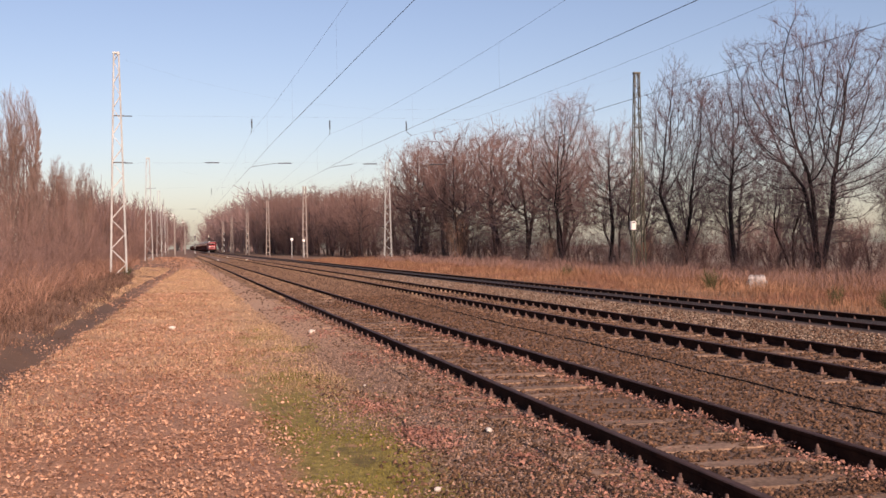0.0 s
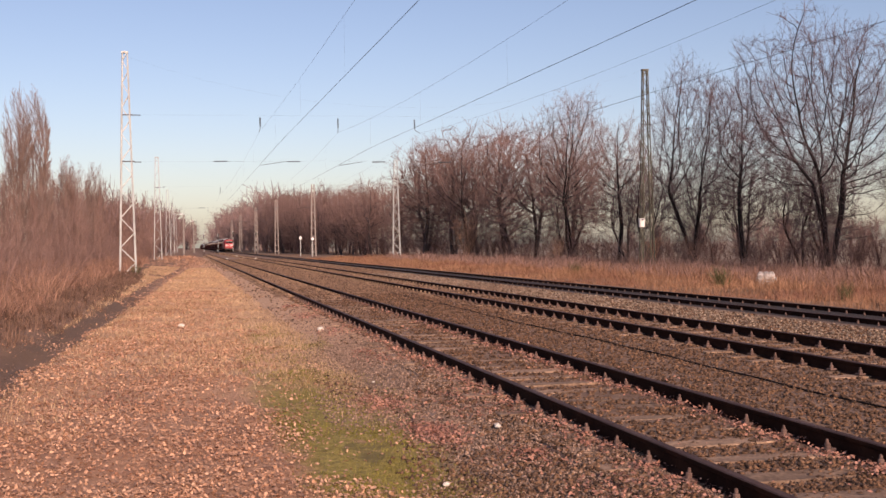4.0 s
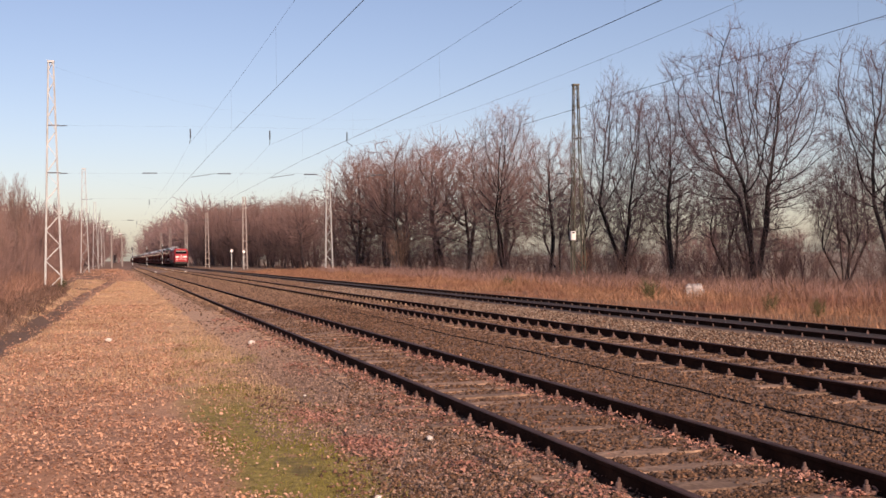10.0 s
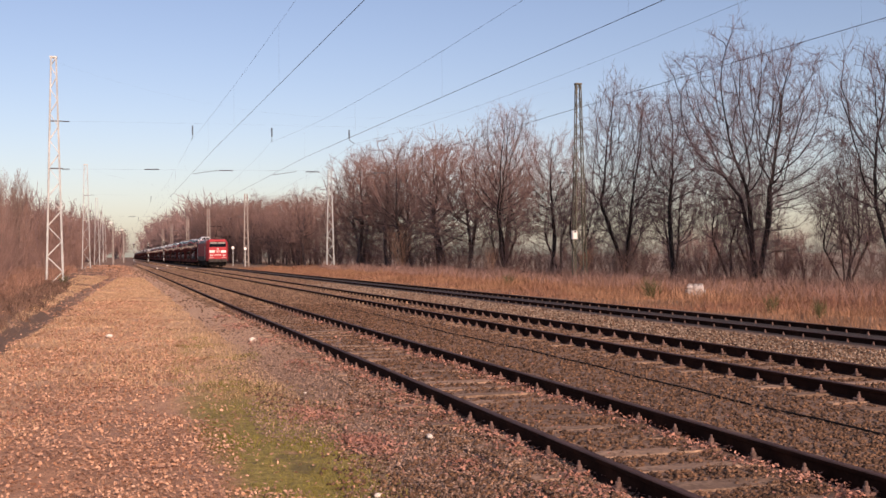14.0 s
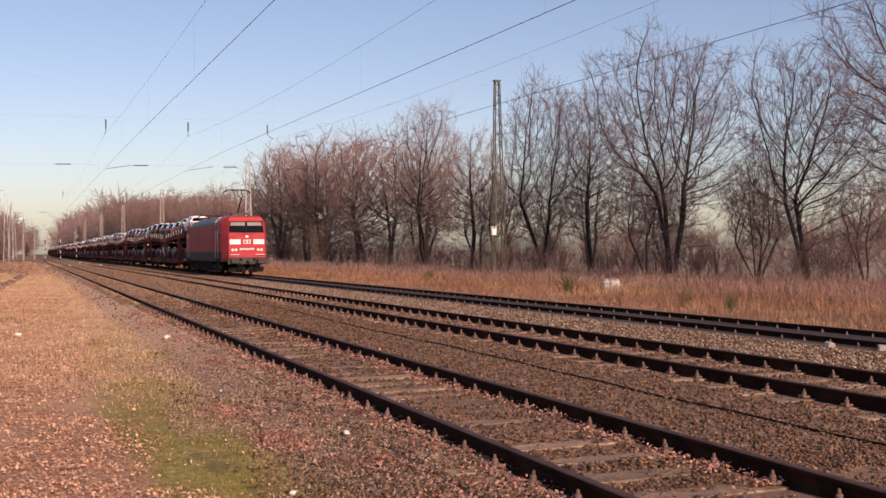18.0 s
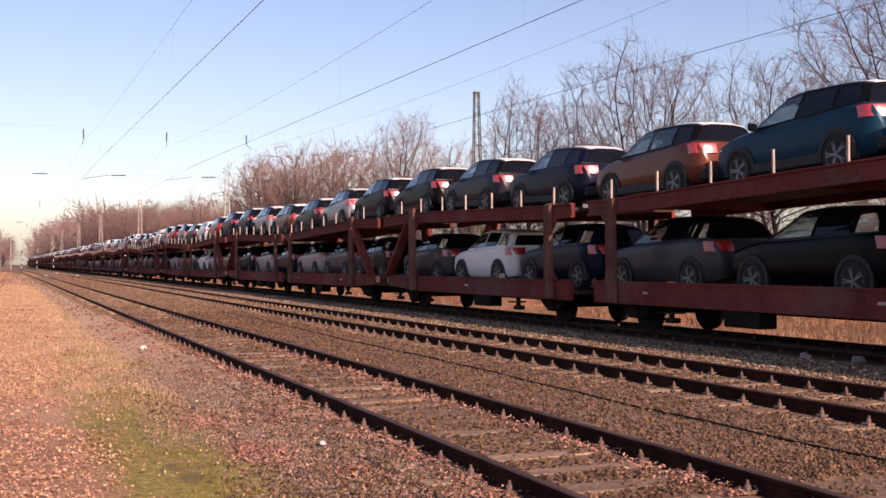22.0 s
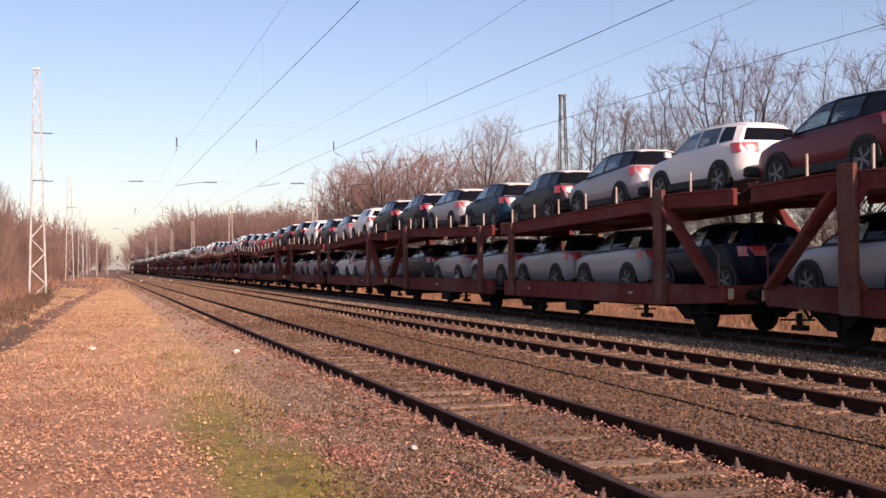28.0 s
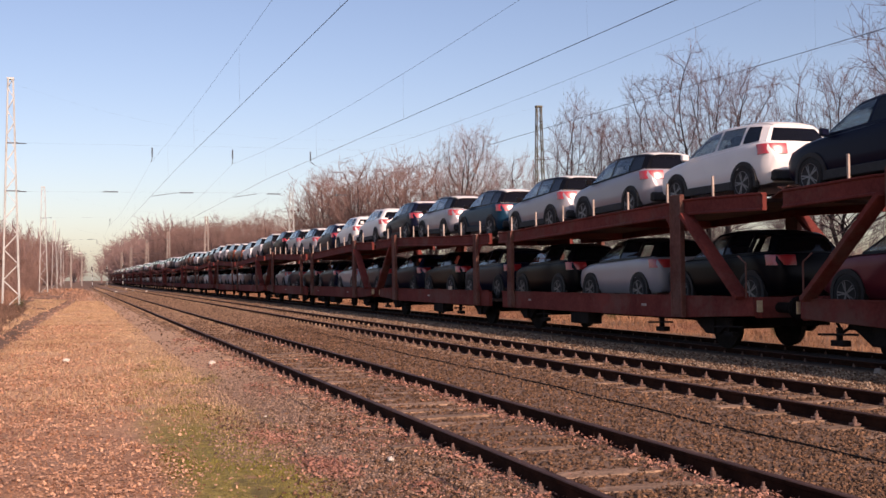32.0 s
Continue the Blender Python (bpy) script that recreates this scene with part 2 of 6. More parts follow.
    dark_bed = math_node(nt, "MULTIPLY", step(nt, xs, 12.2, 12.75), math_node(nt, "SUBTRACT", 1.0, step(nt, xs, 14.7, 15.5)))
    col = mix(nt, math_node(nt, "MULTIPLY", dark_bed, 0.93), col, (0.020, 0.014, 0.012))
    col = mix(nt, step(nt, xyz.outputs[0], 15.4, 16.6), col, straw)
    col = mix(nt, step(nt, xyz.outputs[0], 42, 60), col, (0.27, 0.22, 0.15))
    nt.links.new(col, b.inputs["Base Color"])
    bp = nt.nodes.new("ShaderNodeBump")
    bp.inputs["Strength"].default_value, bp.inputs["Distance"].default_value = 0.6, 0.03
    nt.links.new(n2, bp.inputs["Height"])
    nt.links.new(bp.outputs[0], b.inputs["Normal"])
    return mat


# ---- building tools ----


class Build:
    """Collects vertices and faces of one mesh."""

    def __init__(self):
        self.v, self.f = [], []

    def add(self, verts, faces):
        k = len(self.v)
        self.v += [tuple(p) for p in verts]
        self.f += [tuple(i + k for i in f) for f in faces]
        return self

    def box(self, x0, x1, y0, y1, z0, z1):
        v = [(x, y, z) for z in (z0, z1) for y in (y0, y1) for x in (x0, x1)]
        return self.add(v, [(0, 2, 3, 1), (4, 5, 7, 6), (0, 1, 5, 4), (2, 6, 7, 3), (0, 4, 6, 2), (1, 3, 7, 5)])

    def beam(self, a, b, w, h=None, up=(0, 0, 1)):
        a, b = Vector(a), Vector(b)
        d = (b - a).normalized()
        s = d.cross(Vector(up))
        s = (s if s.length > 1e-3 else d.cross(Vector((1, 0, 0)))).normalized()
        t = s.cross(d)
        s, t = s * w / 2, t * (h or w) / 2
        v = [p + i * s + j * t for p in (a, b) for i, j in ((-1, -1), (1, -1), (1, 1), (-1, 1))]
        return self.add(v, [(0, 3, 2, 1), (4, 5, 6, 7), (0, 1, 5, 4), (1, 2, 6, 5), (2, 3, 7, 6), (3, 0, 4, 7)])

    def rod(self, a, b, r, r2=None, n=10):
        a, b = Vector(a), Vector(b)
        r2 = r if r2 is None else r2
        d = (b - a).normalized()
        s = d.cross(Vector((0, 0, 1)))
        s = (s if s.length > 1e-3 else Vector((1, 0, 0))).normalized()
        t = s.cross(d)
        ring = [(math.cos(6.2832 * i / n), math.sin(6.2832 * i / n)) for i in range(n)]
        v = [a + (s * c + t * q) * r for c, q in ring] + [b + (s * c + t * q) * r2 for c, q in ring]
        f = [(i, (i + 1) % n, n + (i + 1) % n, n + i) for i in range(n)]
        return self.add(v, f + [tuple(range(n - 1, -1, -1)), tuple(range(n, 2 * n))])

    def lathe(self, c, axis, prof, n=20):
        """prof: (along, radius) pairs about an axis 'x', 'y' or 'z' through c."""
        v = []
        for h, r in prof:
            for i in range(n):
                a, q = r * math.cos(6.2832 * i / n), r * math.sin(6.2832 * i / n)
                p = {"x": (h, a, q), "y": (q, h, a), "z": (a, q, h)}[axis]
                v.append((c[0] + p[0], c[1] + p[1], c[2] + p[2]))
        f = [(k * n + i, k * n + (i + 1) % n, (k + 1) * n + (i + 1) % n, (k + 1) * n + i) for k in range(len(prof) - 1) for i in range(n)]
        return self.add(v, f + [tuple(range(n - 1, -1, -1)), tuple(range((len(prof) - 1) * n, len(prof) * n))])

    def loft(self, rings, closed=True, caps=True):
        n = len(rings[0])
        v = [p for r in rings for p in r]
        m = n if closed else n - 1
        f = [(k * n + i, k * n + (i + 1) % n, (k + 1) * n + (i + 1) % n, (k + 1) * n + i) for k in range(len(rings) - 1) for i in range(m)]
        if caps:
            f += [tuple(range(n - 1, -1, -1)), tuple(range((len(rings) - 1) * n, len(rings) * n))]
        return self.add(v, f)

    def plate(self, poly, off):
        """A polygon given thickness by the offset vector."""
        n = len(poly)
        o = Vector(off)
        v = [Vector(p) for p in poly]
        return self.add(v + [p + o for p in v], [tuple(range(n - 1, -1, -1)), tuple(range(n, 2 * n))] + [(i, (i + 1) % n, n + (i + 1) % n, n + i) for i in range(n)])

    def mesh(self, name, bevel=0.0, smooth=False):
        me = bpy.data.meshes.new(name)
        me.from_pydata(self.v, [], self.f)
        bm = bmesh.new()
        bm.from_mesh(me)
        bmesh.ops.recalc_face_normals(bm, faces=bm.faces)
        if bevel:
            edges = [e for e in bm.edges if len(e.link_faces) == 2 and e.calc_face_angle(0) > 0.6]
            bmesh.ops.bevel(bm, geom=edges, offset=bevel, segments=1, affect="EDGES", clamp_overlap=True)
        for f in bm.faces:
            f.smooth = smooth
        if smooth:
            for e in bm.edges:
                e.smooth = len(e.link_faces) == 2 and e.calc_face_angle(0) < 0.7
        bm.to_mesh(me)
        bm.free()
        return me


def part(name, bm, material, parent=None, label="", bevel=0.0, smooth=False):
    me = bm.mesh(name, bevel, smooth) if isinstance(bm, Build) else bm
    if not me.materials:
        me.materials.append(material)
    ob = new(name, me)
    ob.parent = parent
    if label:
        ob["label"] = label
    return ob


def fast_mesh(name, verts, faces, material):
    """A mesh from arrays: verts (n, 3), faces (m, k) of one size."""
    me = bpy.data.meshes.new(name)
    m, k = faces.shape
    me.vertices.add(len(verts))
    me.vertices.foreach_set("co", np.asarray(verts, dtype=np.float32).ravel())
    me.loops.add(m * k)
    me.loops.foreach_set("vertex_index", faces.astype(np.int32).ravel())
    me.polygons.add(m)
    me.polygons.foreach_set("loop_start", np.arange(0, m * k, k, dtype=np.int32))
    me.materials.append(material)
    me.update(calc_edges=True)
    me.validate()
    return me


def thing(name, label, category, group="", kind="", m=None):
    ob = tagged(new(name), label, category, group, kind)
    ob.empty_display_size = 0.2
    if m is not None:
        ob.matrix_basis = m
    return ob


def tubes(segs, n=4):
    """Tapered prisms for rows of p0, p1, r0, r1."""
    s = np.asarray(segs, dtype=float)
    a, b, r0, r1 = s[:, 0:3], s[:, 3:6], s[:, 6], s[:, 7]
    d = b - a
    d /= np.linalg.norm(d, axis=1, keepdims=True) + 1e-9
    ref = np.where(np.abs(d[:, 2:3]) > 0.9, np.array([[1.0, 0, 0]]), np.array([[0, 0, 1.0]]))
    u = np.cross(d, ref)
    u /= np.linalg.norm(u, axis=1, keepdims=True) + 1e-9
    w = np.cross(d, u)
    v = []
    for p, r in ((a, r0), (b, r1)):
        for i in range(n):
            q = 2 * math.pi * i / n
            v.append(p + (u * math.cos(q) + w * math.sin(q)) * r[:, None])
    v = np.stack(v, 1).reshape(-1, 3)
    k = np.arange(len(s))[:, None] * 2 * n
    f = np.concatenate([k + np.array([[i, (i + 1) % n, n + (i + 1) % n, n + i]]) for i in range(n)], 0)
    return v, f


# ---- ground ----
TRACK_X = (4.19, 8.72, 13.64)
RAIL_Z = (0.17, 0.17, 0.12)


def gz(x, y):
    """Height of the ground."""
    x, y = np.clip(np.asarray(x, dtype=float), -150, 200), np.clip(np.asarray(y, dtype=float), -150, 900)
    bumps = 0.03 * np.sin(1.3 * x + 0.7 * y) * np.sin(0.9 * y - 0.4 * x) + 0.02 * np.sin(3.1 * x) * np.cos(2.3 * y + x)
    left = 1 / (1 + np.exp((x - 1.8) * 3))
    z = bumps * left - 0.035 * (1 - left)
    z = z + 0.05 / (1 + np.exp(-(x - 2.5) * 5)) / (1 + np.exp((x - 15.6) * 4))
    bed = np.abs(x - 4.19) < 1.35
    z = np.where(bed, 0.020 + 0.017 * np.sin(2.9 * y + 1.1 * x) * np.sin(1.7 * y + 2.3 * x), z)
    rut = x - (-2.9 + 0.031 * y)
    fade = 1 / (1 + np.exp((y - 43) / 2))
    z = z - 0.13 * fade * np.exp(-((rut + 0.10 * np.sin(0.9 * y)) / 0.30) ** 2)
    bank = 1 / (1 + np.exp((x + 3.6 - 0.028 * y) * 3))
    z = z + bank * (0.22 + 0.10 * np.sin(0.5 * y + 0.8 * x))
    far = 1 / (1 + np.exp(-(x - 16.4) * 3))
    z = z - far * 0.10 + far * 0.05 * np.sin(0.8 * x + 0.5 * y)
    return z - 0.3 / (1 + np.exp(-(x - 44) / 3))


def build_ground():
    xs = np.concatenate([[-900, -500, -250, -130, -80, -50, -35, -25, -18], np.arange(-14, 20, 0.2), np.arange(20, 50, 1.5), [55, 70, 100, 160, 300, 600, 1000]])
    ys = np.concatenate([[-300, -120, -50, -20, -8], np.arange(0, 50, 0.35), np.arange(50, 140, 2), [150, 170, 200, 250, 320, 420, 600, 900, 1500, 3000]])
    gx, gy = np.meshgrid(xs, ys)
    v = np.stack([gx, gy, gz(gx, gy)], -1).reshape(-1, 3)
    nx, ny = len(xs), len(ys)
    k = (np.arange(ny - 1)[:, None] * nx + np.arange(nx - 1)[None]).ravel()
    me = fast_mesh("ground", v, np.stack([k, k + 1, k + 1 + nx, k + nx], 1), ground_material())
    me.polygons.foreach_set("use_smooth", [True] * len(me.polygons))
    tagged(new("ground", me), "flat ground with leaf litter, moss, gravel and straw", "ground", kind="structure")


build_ground()

# ---- tracks ----
RAIL_PROFILE = [(-0.07, 0.0), (0.07, 0.0), (0.07, 0.012), (0.012, 0.032), (0.010, 0.115), (0.034, 0.128), (0.036, 0.155), (0.028, 0.163), (-0.028, 0.163), (-0.036, 0.155), (-0.034, 0.128), (-0.010, 0.115), (-0.012, 0.032), (-0.07, 0.012)]
GAUGE = 0.7535
PITCH = 0.65


def build_tracks():
    rail = Build().loft([[(x, y, z) for x, z in RAIL_PROFILE] for y in (-80, 1200)]).mesh("rail")
    rail.materials.append(RAIL)
    rail.materials.append(RAIL_TOP)
    for p in rail.polygons:
        if p.normal.z > 0.5 and p.center.z > 0.15:
            p.material_index = 1
    rng = random.Random(4)
    shapes = []
    for k in range(10):
        b = Build()
        ys = [-1.28, -0.85, -0.3, 0.3, 0.85, 1.28]
        b.loft([[(x, -0.125 + rng.uniform(-0.02, 0.02), -0.16), (x, 0.125 + rng.uniform(-0.02, 0.02), -0.16), (x, 0.12 + rng.uniform(-0.02, 0.015), -0.012 + rng.uniform(-0.008, 0.004)), (x, -0.12 + rng.uniform(-0.015, 0.02), -0.012 + rng.uniform(-0.008, 0.004))] for x in ys])
        shapes.append(b.mesh("sleeper", 0.008))
    clip = Build()
    clip.box(-0.05, 0.045, -0.045, 0.045, -0.01, 0.016)
    clip.rod((0, 0, 0.012), (0, 0, 0.055), 0.026, 0.024, n=7).rod((0, 0, 0.055), (0, 0, 0.088), 0.016, 0.012, n=7)
    clip = clip.mesh("rail_fastening", 0.004)
    for tx, tz, nm in zip(TRACK_X, RAIL_Z, ("nearest siding", "middle track", "main line")):
        track = thing("railway_track", f"rusty steel rails of the {nm} on worn sleepers in ballast", "railway track", "parallel tracks", "structure", pose(tx, 0, tz - 0.17))
        for s in (-1, 1):
            part("rail", rail, RAIL, track).location = (s * GAUGE, 0, 0.007)
        wood = SLEEPER_DARK if tx > 12 else SLEEPER
        y, far_v, far_f, n = 5.4 - 40 * PITCH, [], [], 0
        last = 34 if tx < 12 else 46
        while y < 330:
            if 5.3 < y < last:
                ob = part("sleeper", shapes[n % 5 + (5 if tx > 12 else 0)], wood, track)
                ob.location = (0, y + rng.uniform(-0.03, 0.03), 0.045 + rng.uniform(-0.006, 0.004))
                ob.rotation_euler = (0, 0, rng.uniform(-0.02, 0.02))
                for s in (-1, 1):
                    for q in (-1, 1):
                        c = part("rail_fastening", clip, IRON, ob)
                        c.location = (s * GAUGE + q * 0.115, 0, 0)
                        c.rotation_euler = (rng.uniform(-0.12, 0.12), rng.uniform(-0.1, 0.1), 0 if q > 0 else math.pi)
            else:
                b = Build().box(-1.28, 1.28, y - 0.12, y + 0.12, -0.06, 0.037)
                for s in (-1, 1):
                    for q in (-1, 1):
                        cx = s * GAUGE + q * 0.115
                        b.box(cx - 0.030, cx + 0.030, y - 0.03, y + 0.03, 0.03, 0.105)
                k = len(far_v)
                far_v += b.v
                far_f += [tuple(i + k for i in f) for f in b.f]
            y += PITCH
            n += 1
        tagged(part("far_sleepers", fast_mesh("far_sleepers", np.array(far_v), np.array(far_f), wood), wood, track), kind="stuff")


build_tracks()

# ---- masts and overhead line ----


def lattice_mast(h, wide, narrow, mat, label, m, extras=True, bays=17):
    """A tapering four-legged lattice mast."""
    mast = thing("lattice_mast", label, "catenary mast", "catenary masts", m=m)

    def half(z):
        return (wide + (narrow - wide) * z / h) / 2
    for sx in (-1, 1):
        for sy in (-1, 1):
            part("leg", Build().beam((sx * half(0), sy * half(0) * 0.7, -0.2), (sx * half(h), sy * half(h) * 0.7, h), 0.060), mat, mast)
    zs = [h * (1 - (1 - i / bays) ** 1.15) for i in range(bays + 1)]
    for i in range(bays):
        a, b = zs[i], zs[i + 1]
        s = 1 if i % 2 else -1
        for sy in (-1, 1):
            part("brace", Build().beam((s * half(a), sy * half(a) * 0.7, a), (-s * half(b), sy * half(b) * 0.7, b), 0.038, 0.03), mat, mast)
        if i % 2 == 0:
            for sx in (-1, 1):
                part("side_brace", Build().beam((sx * half(a), s * half(a) * 0.7, a), (sx * half(b), -s * half(b) * 0.7, b), 0.035, 0.03), mat, mast)
    part("cap", Build().box(-half(h) - 0.06, half(h) + 0.06, -half(h) * 0.7 - 0.05, half(h) * 0.7 + 0.05, h - 0.06, h + 0.04), mat, mast)
    part("foundation", Build().box(-wide / 2 - 0.2, wide / 2 + 0.2, -wide / 2 - 0.15, wide / 2 + 0.15, -0.5, 0.12), CONCRETE, mast, "weathered concrete foundation", bevel=0.03)
    if extras:
        for z in (6.5, 9.1):
            part("wire_clamp", Build().box(-half(z) - 0.05, half(z) + 0.18, -0.06, 0.06, z - 0.03, z + 0.03), INSULATOR, mast)
    return mast


def slim_mast(h, w, mat, label, m):
    mast = thing("tapered_mast", label, "catenary mast", "catenary masts", m=m)
    for sx in (-1, 1):
        part("leg", Build().beam((sx * w / 2, 0, -0.2), (sx * w / 4, 0, h), 0.13, 0.2), mat, mast)
    for i in range(9):
        z = h * (i + 0.5) / 9
        part("batten", Build().box(-w / 2 + w / 4 * z / h, w / 2 - w / 4 * z / h, -0.06, 0.06, z - 0.09, z + 0.09), mat, mast)
    return mast


lattice_mast(12.6, 0.88, 0.26, MAST_PALE, "tall pale grey steel lattice mast beside the path", pose(-3.15, 62, 0.05))
lattice_mast(12.5, 0.80, 0.30, MAST_GREEN, "mossy green lattice mast in the dry grass", pose(28.1, 62, -0.1))
for i, (x, y, h) in enumerate(((-3.3, 135, 12.8), (-3.2, 208, 12.6), (-3.0, 262, 11.5), (-2.8, 315, 11.5))):
    lattice_mast(h, 0.95, 0.36, MAST_PALE, "pale steel lattice mast further along the path", pose(x, y, 0), i < 1, 13 if i < 1 else 8)
lattice_mast(12.6, 0.95, 0.42, MAST_PALE, "pale steel lattice mast before the wood edge", pose(26.4, 135, -0.1), True, 13)
for x, y, h in ((21.9, 188, 12.6), (20.0, 243, 12.3), (18.3, 288, 12.2), (17.3, 350, 12), (17.0, 410, 12)):
    slim_mast(h, 0.8, CONCRETE, "weathered grey twin-leg mast beside the main line", pose(x, y, -0.1))

SPANS = (-11.0, 62.0, 135.0, 208.0, 281.0, 354.0)


def strand(b, a, c, sag, r, n=14):
    pts = []
    for i in range(n + 1):
        t = i / n
        pts.append(Vector(a).lerp(Vector(c), t) - Vector((0, 0, sag * 4 * t * (1 - t))))
    for p, q in zip(pts, pts[1:]):
        b.rod(p, q, r, n=5)
    return b


def insulator(ob_name, parent, a, c, r):
    a, c = Vector(a), Vector(c)
    b = Build()
    b.rod(a, c, r * 0.45, n=8)
    for i in range(7):
        p = a.lerp(c, (i + 0.6) / 7.4)
        b.rod(p, p + (c - a).normalized() * 0.035, r, r * 0.6, n=10)
    return part(ob_name, b, INSULATOR, parent, "dark ribbed insulator")


def build_spans():
    for k, y in enumerate(SPANS[1:5]):
        right = (28.1, 26.4, 21.5, 18.5)[k]
        span = thing("cross_span", "cross-span wires with dark insulators over three tracks", "overhead line", "cross spans", m=pose(0, y, 0))
        part("upper_wire", strand(Build(), (-3.1, 0, 9.15), (right - 0.3, 0, 9.3), -0.05, 0.0016), WIRE, span)
        part("lower_wire", strand(Build(), (-3.1, 0, 6.52), (right - 0.3, 0, 6.78), 0.0, 0.002), WIRE, span)
        part("top_rope", strand(Build(), (-3.1, 0, 12.4), (right, 0, 12.4), 2.6, 0.0012), WIRE, span)
        for x in (2.0, 6.1, 11.1, 15.1):
            insulator("lower_insulator", span, (x - 0.40, 0, 6.57), (x + 0.40, 0, 6.58), 0.05)
        insulator("end_insulator", span, (-2.75, 0, 9.14), (-2.35, 0, 9.14), 0.04)
        insulator("end_insulator", span, (-2.75, 0, 6.52), (-2.35, 0, 6.52), 0.04)
        insulator("end_insulator", span, (right - 1.4, 0, 6.75), (right - 0.9, 0, 6.76), 0.06)
        for i, x in enumerate((4.25, 8.74, 13.3)):
            insulator("hanging_insulator", span, (x, 0, 9.10), (x, 0, 8.55), 0.055)
            part("suspension_loop", Build().rod((x, 0, 8.5), (TRACK_X[i], 0, 8.27), 0.018, n=6), INSULATOR, span)
            tx = TRACK_X[i]
            part("steady_arm", Build().rod((tx + 1.4, 0, 6.57), (tx + 0.05, 0, 6.36), 0.014, n=6), WIRE, span)


build_spans()


def build_wires():
    for i, tx in enumerate(TRACK_X):
        line = thing("contact_line", "contact wire and catenary of one track with thin droppers", "overhead line", "contact lines")
        rise, top = ((5.98, 0.0085), (5.64, 0.0145), (5.80, 0.0115))[i], (7.82, 7.32, 7.34)[i]
        b, c = Build(), Build()
        ends = [(y, (tx, tx)[k % 2]) for k, y in enumerate(SPANS)]
        drops = []
        for (y0, xa), (y1, xb) in zip(ends, ends[1:]):
            n = 26
            for j in range(n):
                t, u = j / n, (j + 1) / n

                def low_z(q, y0=y0, y1=y1):
                    return min(6.38, rise[0] + rise[1] * (y0 + (y1 - y0) * q))

                def top_z(q):
                    return top + (8.28 - top) * (2 * q - 1) ** 2
                pa, pb = (xa + (xb - xa) * t, y0 + (y1 - y0) * t), (xa + (xb - xa) * u, y0 + (y1 - y0) * u)
                b.rod((*pa, low_z(t)), (*pb, low_z(u)), 0.0062, n=6)
                c.rod((*pa, top_z(t)), (*pb, top_z(u)), 0.0034, n=6)
                if j % 4 == 2 and y0 < 100:
                    drops.append((*pa, low_z(t), top_z(t)))
        part("contact_wire", b, WIRE, line, "dark contact wire")
        part("catenary_wire", c, WIRE, line)
        for x, y, za, zb in drops:
            part("dropper", Build().rod((x, y, za), (x, y, zb), 0.0012, n=4), WIRE, line)


build_wires()

# ---- train materials ----
RED = surface("traffic red paint", (0.34, 0.032, 0.037), (0.45, 0.054, 0.060), 0.8, 20, 0.55, 0, 0.02, (0.20, 0.022, 0.022), 0.5, spec=0.15)
DARK_GREY = surface("dark grey frame paint", (0.022, 0.020, 0.022), (0.042, 0.037, 0.038), 1, 14, 0.6, 0, 0.05, (0.07, 0.055, 0.05), 0.3, spec=0.15)
ROOF_GREY = surface("bluish grey roof panels", (0.055, 0.055, 0.067), (0.105, 0.105, 0.122), 1, 10, 0.5, 0.2, 0.03, (0.08, 0.075, 0.08), 0.4)
BLACK = surface("black sooty running gear", (0.008, 0.007, 0.007), (0.022, 0.018, 0.016), 3, 20, 0.9, 0, 0.2, spec=0.1)
BUFFER_GREY = surface("dusty grey buffer beam", (0.028, 0.024, 0.021), (0.078, 0.066, 0.057), 3, 20, 0.8, 0.1, 0.2)
WHITE = surface("white paint", (0.70, 0.68, 0.64), (0.82, 0.80, 0.76), 2, 20, 0.5, 0, 0.02)
STEEL = surface("bright handrail steel", (0.45, 0.42, 0.38), (0.62, 0.58, 0.53), 4, 30, 0.4, 0.6, 0)
WAGON = surface("brown red wagon paint", (0.108, 0.024, 0.020), (0.20, 0.048, 0.040), 1.2, 12, 0.85, 0, 0.1, (0.150, 0.090, 0.075), 0.55, 0.12, spec=0.12)
POST = surface("weathered brown post paint", (0.090, 0.034, 0.027), (0.19, 0.088, 0.070), 1.5, 14, 0.85, 0, 0.1, (0.17, 0.11, 0.09), 0.5, 0.15, spec=0.12)
DECK = surface("rusty galvanised deck plate", (0.026, 0.015, 0.012), (0.065, 0.038, 0.031), 2, 20, 0.9, 0, 0.2, (0.06, 0.025, 0.02), 0.5)
POLE = surface("pale wheel-chock post", (0.30, 0.24, 0.20), (0.50, 0.42, 0.36), 3, 20, 0.6, 0, 0)
CREAM = surface("cream plate", (0.42, 0.33, 0.20), (0.58, 0.47, 0.30), 4, 20, 0.7, 0, 0)


def glass(name, tint, rough=0.06):
    mat, nt, b = base(name, rough)
    b.inputs["Base Color"].default_value = (*tint, 1)
    b.inputs["Specular IOR Level"].default_value = 0.4
    return mat


GLASS = glass("dark tinted glass", (0.005, 0.005, 0.007))
GLASS.node_tree.nodes["Principled BSDF"].inputs["Specular IOR Level"].default_value = 0.22
BLIND = surface("grey sun blind cloth", (0.20, 0.19, 0.165), (0.28, 0.265, 0.23), 5, 30, 0.9, 0, 0)
LENS = glass("clear lamp lens", (0.75, 0.75, 0.70), 0.15)
TAIL = glass("red tail lamp", (0.40, 0.012, 0.016), 0.27)
TAIL.node_tree.nodes["Principled BSDF"].inputs["Specular IOR Level"].default_value = 1.0
TAIL.node_tree.nodes["Principled BSDF"].inputs["Coat Weight"].default_value = 1.0
